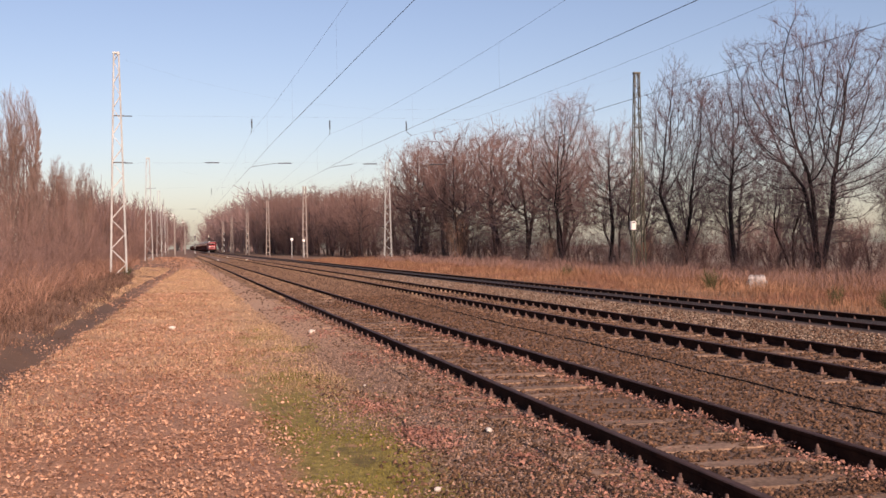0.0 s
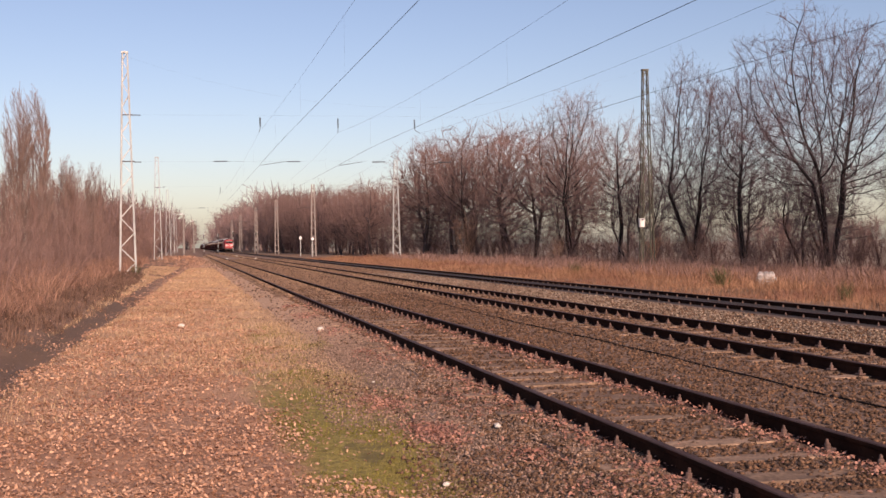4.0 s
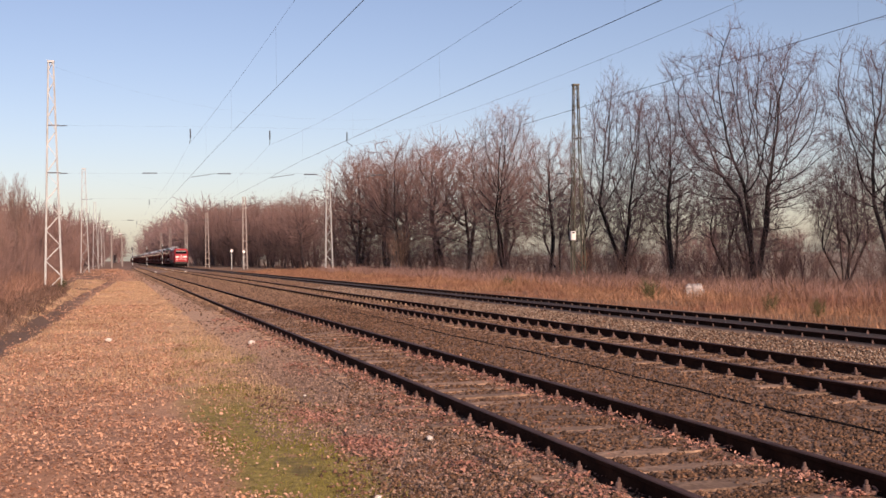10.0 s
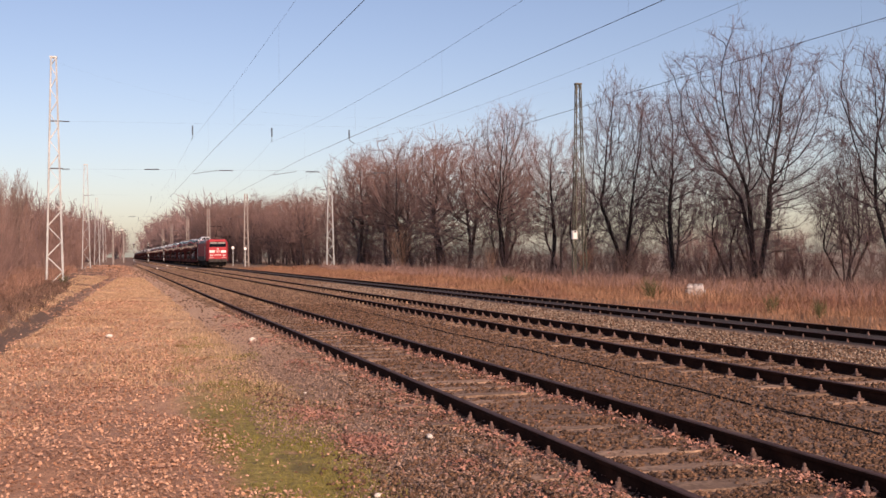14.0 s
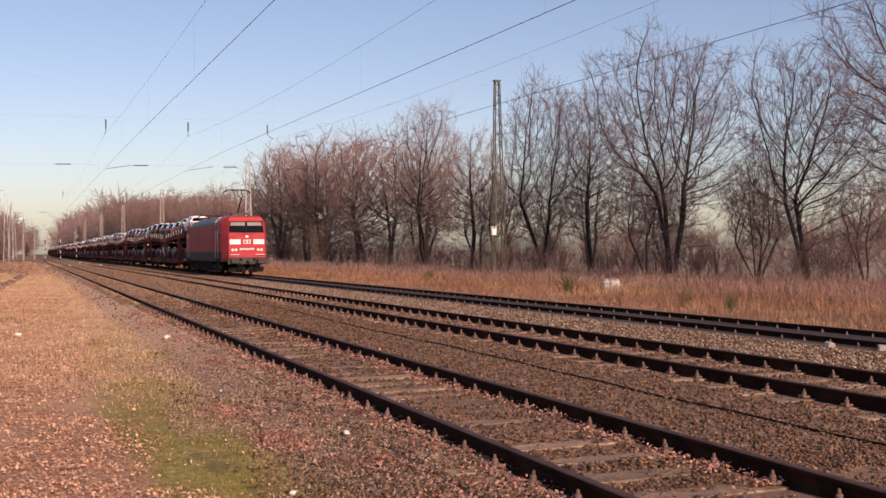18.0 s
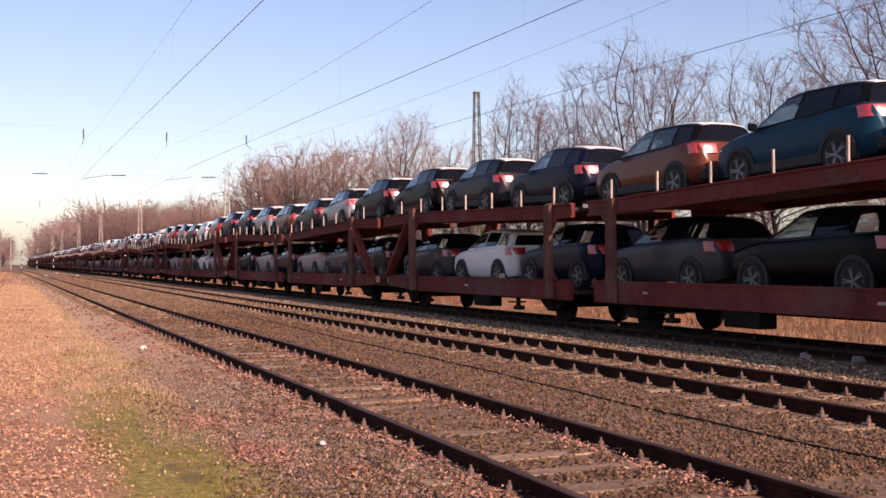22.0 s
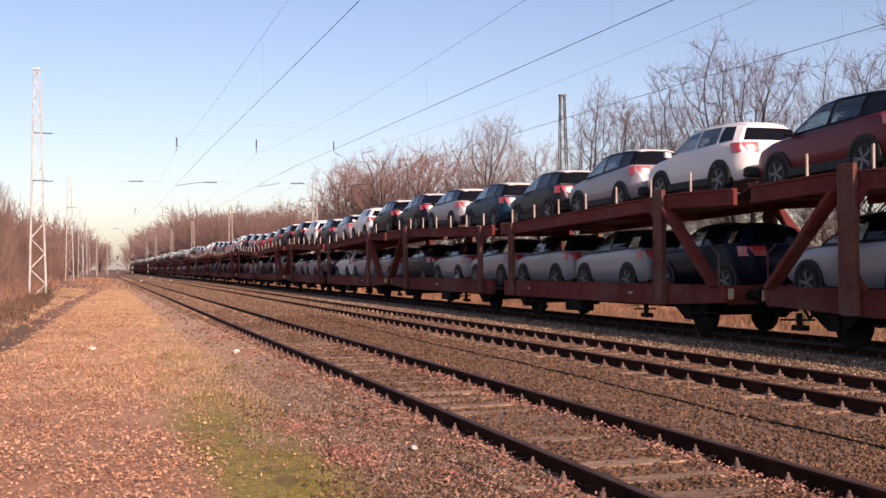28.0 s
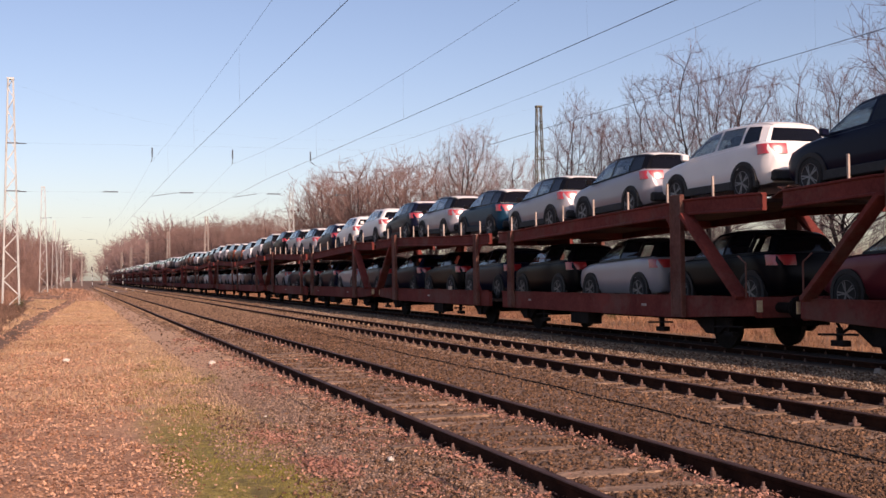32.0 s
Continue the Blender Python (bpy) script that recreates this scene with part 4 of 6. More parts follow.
def build_loco():
    """The origin lies on the track at the front buffers; the body reaches back along +y."""
    loco = thing("electric_locomotive", "bright red electric freight locomotive with grey roof", "locomotive")
    L, NOSE = 19.58, 0.22

    def ring(z, f, c, wf, ws):
        """f: front set-back, c: depth of the bevelled corner, wf and ws: half widths of front and sides."""
        f -= NOSE
        return [(-wf, f, z), (wf, f, z), (ws, f + c, z), (ws, L - f - c, z), (wf, L - f, z), (-wf, L - f, z), (-ws, L - f - c, z), (-ws, f + c, z)]
    rings = [ring(1.02, 0.66, 0.95, 1.18, 1.46), ring(1.25, 0.60, 1.0, 1.22, 1.50), ring(2.70, 0.66, 1.02, 1.20, 1.50), ring(2.90, 0.74, 0.98, 1.18, 1.49), ring(3.52, 0.99, 0.84, 1.13, 1.47), ring(3.70, 1.06, 0.80, 1.11, 1.44)]
    part("body", Build().loft(rings), RED, loco, "glossy red body shell", bevel=0.03)
    rings = [ring(3.69, 1.05, 0.80, 1.12, 1.445), ring(3.93, 1.14, 0.95, 1.09, 1.25), ring(4.02, 1.26, 1.0, 1.02, 1.05)]
    part("cab_roof", Build().loft(rings), RED, loco, "red roof edge", bevel=0.03)
    b = Build()
    half = [(-1.478, 3.50), (-1.458, 3.72), (-1.27, 3.955), (-1.07, 4.055), (1.07, 4.055), (1.27, 3.955), (1.458, 3.72), (1.478, 3.50)]
    part("roof", Build().loft([[(x, y, z) for x, z in half] for y in (3.2, 16.4)]), ROOF_GREY, loco, "dark grey roof hood", bevel=0.015)
    for y in (3.2, 3.9, 4.6, 15.0, 15.7, 16.4):
        part("roof_rib", Build().loft([[(x * 1.008, y + q, z + 0.012) for x, z in half] for q in (-0.05, 0.05)]), STEEL if y in (3.9, 15.7) else ROOF_GREY, loco)
    for s in (-1, 1):
        part("lower_band", Build().box(s * 1.498 - 0.01, s * 1.498 + 0.012, 1.45, L - 1.45, 1.04, 1.68), DARK_GREY, loco, "dark grey lower band")
        part("skirt", Build().box(s * 1.40 - 0.05, s * 1.40 + 0.04, 2.2, L - 2.2, 0.96, 1.08), BLACK, loco)
        for y in (2.35, L - 2.35):
            part("cab_side_window", Build().plate([(s * 1.475, y - 0.50, 2.80), (s * 1.475, y + 0.18, 2.80), (s * 1.465, y + 0.18, 3.52), (s * 1.465, y - 0.42, 3.52)], (s * 0.035, 0, 0)), GLASS, loco, "dark cab side window")
        for y in (3.05, L - 3.05):
            part("cab_door", Build().box(s * 1.498 - 0.01, s * 1.498 + 0.008, y - 0.36, y + 0.36, 1.15, 3.15), RED, loco, bevel=0.004)
            for q in (-0.46, 0.46):
                part("handrail", Build().rod((s * 1.56, y + q, 1.25), (s * 1.56, y + q, 3.05), 0.022, n=8).rod((s * 1.49, y + q, 1.27), (s * 1.56, y + q, 1.27), 0.02, n=6).rod((s * 1.49, y + q, 3.03), (s * 1.56, y + q, 3.03), 0.02, n=6), STEEL, loco, "bright steel handrail")
            part("step_well", Build().box(s * 1.50 - 0.02, s * 1.50 + 0.012, y - 0.3, y + 0.3, 1.02, 1.2), BLACK, loco)
            part("cab_steps", Build().beam((s * 1.42, y - 0.28, 0.5), (s * 1.42, y - 0.28, 1.05), 0.05).beam((s * 1.42, y + 0.28, 0.5), (s * 1.42, y + 0.28, 1.05), 0.05).box(s * 1.42 - 0.12, s * 1.42 + 0.06, y - 0.3, y + 0.3, 0.5, 0.54).box(s * 1.42 - 0.12, s * 1.42 + 0.06, y - 0.3, y + 0.3, 0.78, 0.81), BUFFER_GREY, loco)
    for e in (0, 1):
        def put(p):
            return (p[0], p[1], p[2]) if e == 0 else (-p[0], L - p[1], p[2])

        def panel(name, pts, mat, label, out=0.03):
            pts = [(x, y - NOSE, z) for x, y, z in pts]
            o = Vector((0, -out, out * 0.1)) if e == 0 else Vector((0, out, out * 0.1))
            return part(name, Build().plate([put(p) for p in pts], o), mat, loco, label, bevel=0.006)
        for s in (-1, 1):
            panel("windscreen", [(s * 0.045, 0.772, 2.98), (s * 1.11, 0.772, 2.98), (s * 1.05, 1.034, 3.63), (s * 0.045, 1.034, 3.63)], GLASS, "dark windscreen pane")
            panel("sun_blind", [(s * 0.07, 0.937, 3.39), (s * 1.04, 0.937, 3.39), (s * 1.02, 1.030, 3.62), (s * 0.07, 1.030, 3.62)], BLIND, "grey sun blind", 0.036)
            panel("white_panel", [(s * 0.42, 0.638, 2.16), (s * 1.14, 0.638, 2.16), (s * 1.13, 0.651, 2.48), (s * 0.42, 0.651, 2.48)], WHITE, "white front panel", 0.012)
            part("wiper", Build().rod(put((s * 0.55, 0.735 - NOSE, 2.94)), put((s * 0.16, 0.855 - NOSE, 3.32)), 0.012, n=6), BLACK, loco)
            part("lamp_step", Build().box(*sorted((put((s * 0.55, 0, 0))[0], put((s * 1.15, 0, 0))[0])), *sorted((put((0, 0.27, 0))[1], put((0, 0.46, 0))[1])), 1.46, 1.495), STEEL, loco, "bright foot step")
            for q in (0.74, 0.96):
                x, y, z = put((s * q, 0.63 - NOSE, 1.80))
                d = -1 if e == 0 else 1
                part("headlamp", Build().lathe((x, y, z), "y", [(-d * 0.03, 0.085), (d * 0.025, 0.085), (d * 0.035, 0.07)], 14), LENS, loco, "round clear headlamp")
            x, y, z = put((s * 0.875, 0.35, 1.10))
            d = -1 if e == 0 else 1
            part("buffer", Build().lathe((x, y, z), "y", [(-d * 0.3, 0.11), (0, 0.11), (d * 0.02, 0.08), (d * 0.30, 0.08)], 16).box(x - 0.23, x + 0.23, *sorted((y + d * 0.30, y + d * 0.345)), z - 0.19, z + 0.19), BUFFER_GREY, loco, "grey buffer with a square head", bevel=0.012)
            part("snow_plough", Build().plate([put((s * 0.1, 0.55, 0.30)), put((s * 1.15, 0.85, 0.34)), put((s * 1.2, 0.80, 0.66)), put((s * 0.1, 0.5, 0.66))], (0, 0.04, 0)), BLACK, loco, "dark rail guard")
            part("air_hose", Build().rod(put((s * 0.3, 0.45, 0.95)), put((s * 0.36, 0.30, 0.55)), 0.03, n=6).rod(put((s * 0.36, 0.30, 0.55)), put((s * 0.42, 0.42, 0.42)), 0.03, n=6), BLACK, loco)
        part("buffer_beam", Build().box(-1.28, 1.28, *sorted((put((0, 0.34, 0))[1], put((0, 0.62, 0))[1])), 0.84, 1.30), BUFFER_GREY, loco, "dusty grey buffer beam", bevel=0.02)
        panel("badge_panel", [(-0.24, 0.640, 2.20), (0.24, 0.640, 2.20), (0.24, 0.650, 2.45), (-0.24, 0.650, 2.45)], WHITE, "white badge panel", 0.014)
        panel("badge_mark", [(-0.19, 0.641, 2.24), (-0.04, 0.641, 2.24), (-0.04, 0.649, 2.41), (-0.19, 0.649, 2.41)], RED, "", 0.018)
        panel("badge_mark", [(0.04, 0.641, 2.24), (0.19, 0.641, 2.24), (0.19, 0.649, 2.41), (0.04, 0.649, 2.41)], RED, "", 0.018)
        for k in range(7):
            x = -0.48 + 0.14 * k
            panel("number_bar", [(x, 0.622, 1.79), (x + 0.09, 0.622, 1.79), (x + 0.09, 0.627, 1.90), (x, 0.627, 1.90)], WHITE, "pale illegible number bar", 0.012)
        panel("top_lamp", [(-0.09, 0.655, 2.60), (0.09, 0.655, 2.60), (0.09, 0.662, 2.74), (-0.09, 0.662, 2.74)], LENS, "small upper headlamp", 0.02)
        panel("windscreen_surround", [(-1.15, 0.752, 2.93), (1.15, 0.752, 2.93), (1.09, 1.052, 3.68), (-1.09, 1.052, 3.68)], BLACK, "black windscreen surround", 0.012)
        for q, low in ((-0.62, 0.44), (-0.52, 0.50), (0.16, 0.46), (0.55, 0.42), (0.66, 0.52)):
            part("coupling_hose", Build().rod(put((q, 0.36, 0.98)), put((q, 0.24, 0.74)), 0.028, n=6).rod(put((q, 0.24, 0.74)), put((q + 0.05, 0.30, low)), 0.026, n=6).rod(put((q + 0.05, 0.30, low)), put((q + 0.12, 0.40, low + 0.10)), 0.024, n=6), BLACK, loco, "black coupling hose")
        for q in (-0.45, 0.45):
            part("lamp_bracket", Build().box(*sorted((put((q - 0.07, 0, 0))[0], put((q + 0.07, 0, 0))[0])), *sorted((put((0, 0.30, 0))[1], put((0, 0.36, 0))[1])), 1.08, 1.24), BLACK, loco)
        part("drawhook", Build().beam(put((0, 0.5, 1.0)), put((0, 0.12, 0.98)), 0.10, 0.18), BLACK, loco)
        # bogie
        by = 4.35 if e == 0 else L - 4.35
        for s in (-1, 1):
            part("bogie_frame", Build().plate([(s * 1.12, by - 2.0, 0.50), (s * 1.12, by - 0.6, 0.34), (s * 1.12, by + 0.6, 0.34), (s * 1.12, by + 2.0, 0.50), (s * 1.12, by + 2.0, 1.0), (s * 1.12, by - 2.0, 1.0)], (s * 0.12, 0, 0)), BLACK, loco, "black bogie frame", bevel=0.02)
            for q in (-1.3, 1.3):
                part("spring", Build().rod((s * 1.22, by + q, 0.62), (s * 1.22, by + q, 0.95), 0.11, n=10), BLACK, loco)
                part("axle_box", Build().box(s * 1.22 - 0.1, s * 1.22 + 0.1, by + q - 0.2, by + q + 0.2, 0.45, 0.78), BUFFER_GREY, loco, bevel=0.02)
        for q in (-1.3, 1.3):
            wheel = Build()
            for sx in (-1, 1):
                wheel.lathe((sx * 0.76, 0, 0), "x", [(-0.07, 0.2), (-0.06, 0.5), (-0.07, 0.635), (-0.045, 0.64), (-0.04, 0.615), (0.07, 0.61), (0.06, 0.5), (0.07, 0.2)], 24)
            wheel.rod((-1.0, 0, 0), (1.0, 0, 0), 0.1, n=10)
            part("wheelset", wheel, BLACK, loco, "dark steel wheelset", smooth=True).location = (0, by + q, 0.62 + 0.12)
    part("transformer_case", Build().box(-1.25, 1.25, 6.55, L - 6.55, 0.34, 1.0), BLACK, loco, "black underfloor case", bevel=0.05)
    part("roof_gear", Build().box(-0.5, 0.5, 7.5, 12.0, 4.03, 4.12), ROOF_GREY, loco, bevel=0.02)
    for y, up in ((3.1, True), (L - 3.1, False)):
        base_z = 4.06
        for sx in (-1, 1):
            part("pantograph_foot", Build().rod((sx * 0.5, y - 0.35, 3.95), (sx * 0.5, y - 0.35, base_z + 0.2), 0.05, n=8).rod((sx * 0.5, y + 0.6, 3.95), (sx * 0.5, y + 0.6, base_z + 0.2), 0.05, n=8), INSULATOR, loco)
        part("pantograph_base", Build().beam((-0.55, y - 0.35, base_z + 0.22), (0.55, y - 0.35, base_z + 0.22), 0.08).beam((-0.55, y + 0.6, base_z + 0.22), (0.55, y + 0.6, base_z + 0.22), 0.08).beam((-0.5, y - 0.4, base_z + 0.22), (-0.5, y + 0.65, base_z + 0.22), 0.06).beam((0.5, y - 0.4, base_z + 0.22), (0.5, y + 0.65, base_z + 0.22), 0.06), IRON, loco, "rust brown pantograph base")
        d = 1 if y < 8 else -1
        foot, knee, head = ((0, y + d * 0.5, base_z + 0.25), (0, y - d * 0.85, base_z + 1.25), (0, y + d * 0.75, 5.92)) if up else ((0, y + d * 0.5, base_z + 0.25), (0, y - d * 1.0, base_z + 0.34), (0, y + d * 0.7, base_z + 0.48))
        part("lower_arm", Build().rod(foot, knee, 0.05, 0.035, n=8), BLACK, loco)
        part("upper_arm", Build().rod((-0.1, *knee[1:]), (-0.28, *head[1:]), 0.020, n=6).rod((0.1, *knee[1:]), (0.28, *head[1:]), 0.020, n=6), BLACK, loco)
        b = Build()
        for q in (-0.18, 0.18):
            pts = [(-0.95, -0.22), (-0.70, 0.0), (0.70, 0.0), (0.95, -0.22)]
            for (xa, za), (xb, zb) in zip(pts, pts[1:]):
                b.beam((xa, head[1] + q, head[2] + za), (xb, head[1] + q, head[2] + zb), 0.05, 0.04)
        b.beam((-0.3, head[1] - 0.18, head[2] - 0.04), (-0.3, head[1] + 0.18, head[2] - 0.04), 0.04).beam((0.3, head[1] - 0.18, head[2] - 0.04), (0.3, head[1] + 0.18, head[2] - 0.04), 0.04)
        part("collector_head", b, BLACK, loco)
    return loco


# ---- the moving train ----
# seconds and the place of the locomotive's front along the main line
RUN = [(0.0, 431.0), (4.0, 351.0), (9.0, 251.0), (13.0, 170.5), (16.5, 100.0), (19.0, 49.6), (20.5, 18.68), (21.5, -1.7), (23.0, -33.45), (28.0, -139.2), (32.0, -223.8)]
MAIN_X = TRACK_X[2]
WAGONS = 21
RIDERS = []     # thing, place behind the locomotive's front, height, turn


def build_train():
    loco = build_loco()
    RIDERS.append((loco, -0.12, 0.0, 0.0))
    proto = {True: build_wagon(True), False: build_wagon(False)}
    used = set()
    cars = {}
    order = {
        0: ("white", "teal", "brown", "navy", "grey", "black"), 1: ("black", "silver", "grey", "brown", "silver", "navy"), 2: ("navy", "red", "white", "grey", "silver", "red"),
        3: ("silver", "white", "navy", "silver", "teal", "white"), 4: ("black", "silver", "silver", "teal", "white", "maroon"), 5: ("white", "silver", "grey", "teal", "silver", "navy"),
        6: ("black", "white", "silver", "grey", "white", "black"), 7: ("black", "steel", "red", "red", "silver", "navy"), 8: ("white", "silver", "silver", "teal", "silver", "navy"), 9: ("white", "white", "navy", "silver", "silver", "black")}
    rng = random.Random(11)
    names = ["white", "silver", "silver", "grey", "black", "navy", "white", "red", "teal", "brown"]
    for k in range(WAGONS):
        near = k < 10
        s0 = 19.58 + WAGON_L * k
        w = proto[near] if near not in used else copy_thing(proto[near], Matrix())
        used.add(near)
        RIDERS.append((w, s0 + WAGON_L / 2, 0.0, 0.0))
        top = order.get(k) or [rng.choice(names) for _ in range(6)]
        # lower-deck colours lean dark: part of the deck's shade is in the paints
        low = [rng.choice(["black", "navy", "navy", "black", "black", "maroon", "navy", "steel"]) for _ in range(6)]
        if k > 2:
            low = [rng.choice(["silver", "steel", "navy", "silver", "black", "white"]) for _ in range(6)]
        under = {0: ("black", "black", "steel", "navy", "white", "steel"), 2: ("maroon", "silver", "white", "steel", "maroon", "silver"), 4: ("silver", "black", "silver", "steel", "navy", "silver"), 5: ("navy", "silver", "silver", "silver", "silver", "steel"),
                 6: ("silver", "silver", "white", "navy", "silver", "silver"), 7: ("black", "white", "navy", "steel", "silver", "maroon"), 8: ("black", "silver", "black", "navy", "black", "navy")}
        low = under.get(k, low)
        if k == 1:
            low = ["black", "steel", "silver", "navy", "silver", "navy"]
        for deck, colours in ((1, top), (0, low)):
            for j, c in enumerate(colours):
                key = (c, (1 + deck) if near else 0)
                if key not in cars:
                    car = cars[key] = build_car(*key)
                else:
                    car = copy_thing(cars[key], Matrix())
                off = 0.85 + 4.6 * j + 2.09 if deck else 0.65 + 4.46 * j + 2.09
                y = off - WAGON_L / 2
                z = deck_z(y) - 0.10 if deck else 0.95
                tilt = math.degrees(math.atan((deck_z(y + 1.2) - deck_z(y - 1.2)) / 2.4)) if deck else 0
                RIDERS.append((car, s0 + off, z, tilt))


build_train()


def motions():
    for ob, back, z, tilt in RIDERS:
        walk(ob, [(t, pose(MAIN_X, y + back, z, tilt)) for t, y in RUN])

# ---- trees ----


def grow(rng, segs, p, d, length, r, level, spec):
    """Adds a branch and its children to segs[level]."""
    n = spec["parts"][level]
    kids = spec["kids"][level]
    pts = [Vector(p)]
    d = Vector(d).normalized()
    for i in range(n):
        j = spec["bend"][level]
        d = (d + Vector((rng.gauss(0, j), rng.gauss(0, j), rng.gauss(0, j) + spec["lift"][level]))).normalized()
        pts.append(pts[-1] + d * length / n)
    end = spec["taper"]
    for i in range(n):
        ra, rb = r * (1 - (1 - end) * i / n), r * (1 - (1 - end) * (i + 1) / n)
        segs[min(level, 3)].append((*pts[i], *pts[i + 1], ra, rb))
    if level + 1 >= len(spec["parts"]):
        return
    for k in range(kids):
        t = spec["start"][level] + (1 - spec["start"][level]) * (k + rng.random()) / kids
        i = min(n - 1, int(t * n))
        q = pts[i].lerp(pts[i + 1], t * n - i)
        ax = (pts[i + 1] - pts[i]).normalized()
        side = ax.orthogonal().normalized()
        side = (Matrix.Rotation(rng.uniform(0, 6.283), 3, ax) @ side)
        a = radians(rng.uniform(*spec["angle"][level]))
        nd = ax * math.cos(a) + side * math.sin(a)
        ln = length * rng.uniform(*spec["ratio"][level]) * (1 - spec["narrow"] * t)
        if "dome" in spec:
            # the crown fills a rounded envelope
            gap = reach(q, nd, spec["dome"])
            if gap < 0.15:
                continue
            ln = gap * rng.uniform(0.72, 1.0) if level == 0 else min(ln, gap * rng.uniform(0.7, 1.05))
        grow(rng, segs, q, nd, ln, max(spec["thin"], r * (1 - (1 - end) * t) * rng.uniform(0.28, 0.48)), level + 1, spec)


def reach(q, d, dome):
    """Distance from q along d to the crown's outline."""
    x, y, z, r, h = dome
    p = Vector(((q[0] - x) / r, (q[1] - y) / r, (q[2] - z) / h))
    e = Vector((d[0] / r, d[1] / r, d[2] / h))
    a, b, c = e.dot(e), p.dot(e), p.dot(p) - 1
    disc = b * b - a * c
    return (-b + math.sqrt(disc)) / a if disc > 0 else 0.0


BROAD = dict(narrow=0.22, parts=[7, 6, 4, 3, 2], kids=[13, 8, 6, 4, 0], bend=[0.05, 0.08, 0.10, 0.12, 0.14], lift=[0.03, 0.09, 0.07, 0.04, 0.02], start=[0.06, 0.15, 0.12, 0.1, 0], angle=[(20, 58), (20, 48), (22, 50), (22, 55), (0, 0)], ratio=[(0.6, 0.95), (0.4, 0.65), (0.4, 0.6), (0.4, 0.65), (0, 0)], taper=0.25, thin=0.010)
SPARSE = dict(BROAD, parts=[4, 3, 2], kids=[11, 9, 0], lift=[0.03, 0.1, 0.05], start=[0.1, 0.15, 0], angle=[(22, 58), (22, 60), (0, 0)], ratio=[(0.45, 0.8), (0.4, 0.7), (0, 0)], thin=0.07)
SAPLING = dict(BROAD, narrow=0.45, parts=[4, 2, 1], kids=[12, 4, 0], lift=[0.03, 0.2, 0.1], start=[0.1, 0.1, 0], angle=[(15, 35), (15, 45), (0, 0)], ratio=[(0.2, 0.36), (0.3, 0.6), (0, 0)], thin=0.012)
POPLAR = dict(BROAD, narrow=0.45, parts=[8, 4, 3, 2], kids=[95, 9, 5, 0], lift=[0.02, 0.20, 0.16, 0.1], start=[0.03, 0.15, 0.1, 0], angle=[(18, 42), (12, 34), (15, 40), (0, 0)], ratio=[(0.2, 0.34), (0.4, 0.6), (0.4, 0.6), (0, 0)], thin=0.016)
SHRUB = dict(BROAD, parts=[3, 2, 2], kids=[7, 4, 0], lift=[0.12, 0.1, 0.05], start=[0.1, 0.1, 0], angle=[(15, 45), (20, 55), (0, 0)], ratio=[(0.5, 0.8), (0.4, 0.7), (0, 0)], bend=[0.12, 0.16, 0.2], thin=0.006)


def tree(name, seed, height, spec, stems, label, category, twig, bark=BARK, spread=0.35, radius=0.16, group="bare trees"):
    rng = random.Random(seed)
    segs = [[], [], [], []]
    for k in range(stems):
        a = rng.uniform(0, 6.283)
        lean = 0.05 if stems == 1 else rng.uniform(0.3, 1) * spread
        base_r = 0.12 * (stems > 1)
        if spec is POPLAR:
            spec = dict(spec, dome=(0, 0, 0.50 * height, 0.13 * height, 0.5 * height))
        grow(rng, segs, (base_r * math.cos(a), base_r * math.sin(a), -0.2), (lean * math.cos(a), lean * math.sin(a), 1), height * rng.uniform(0.66, 0.8), radius * rng.uniform(0.8, 1.1), 0, spec)
    if len(spec["parts"]) == 3:
        v, f = tubes(segs[0] + segs[1] + segs[2] + segs[3], 3)
        return tagged(new(name, fast_mesh(name, v, f, twig)), label, category, group)
    ob = thing(name, label, category, group)
    v, f = tubes(segs[0] + segs[1] + (segs[2] if len(spec["parts"]) > 4 else []), 5)
    part("trunk", fast_mesh("trunk", v, f, bark), bark, ob)
    v, f = tubes(segs[3] if len(spec["parts"]) > 4 else segs[2] + segs[3], 3)
    part("crown", fast_mesh("crown", v, f, twig), twig, ob)
    return ob


def plant(protos, places, seed, tall=1.0):
    """Places: x, y, scale. Each proto is used once itself, then copied."""
    rng = random.Random(seed)
    fresh = list(protos)
    for i, (x, y, s) in enumerate(places):
        p = protos[i % len(protos)]
        m = pose(x, y, float(gz(x, y)), 0, 0, rng.uniform(0, 360))
        if p in fresh:
            fresh.remove(p)
            ob = p
            ob.matrix_basis = m
        else:
            ob = copy_thing(p, m)
        s *= tall
        ob.scale = (s * rng.uniform(0.92, 1.08), s * rng.uniform(0.92, 1.08), s)


def crown_points(rng, n, height, wide, low, seed):
    """Places inside an uneven rounded crown, most of them near its outline."""
    pts = []
    mid, half = (low + height) / 2, (height - low) / 2
    while len(pts) < n:
        d = rng.normal(0, 1, 3)
        d /= np.linalg.norm(d)
        edge = 0.90 + 0.40 * noise.noise(Vector(d * 1.7 + seed * 3.1)) + 0.20 * noise.noise(Vector(d * 4.3 + seed))
        q = d * edge * rng.random() ** 0.42
        w = wide * (1.0 + 0.12 * q[2]) * (0.80 if q[2] < -0.5 else 1.0)
        pts.append((q[0] * w, q[1] * w, mid + q[2] * half))
    return np.array(pts)


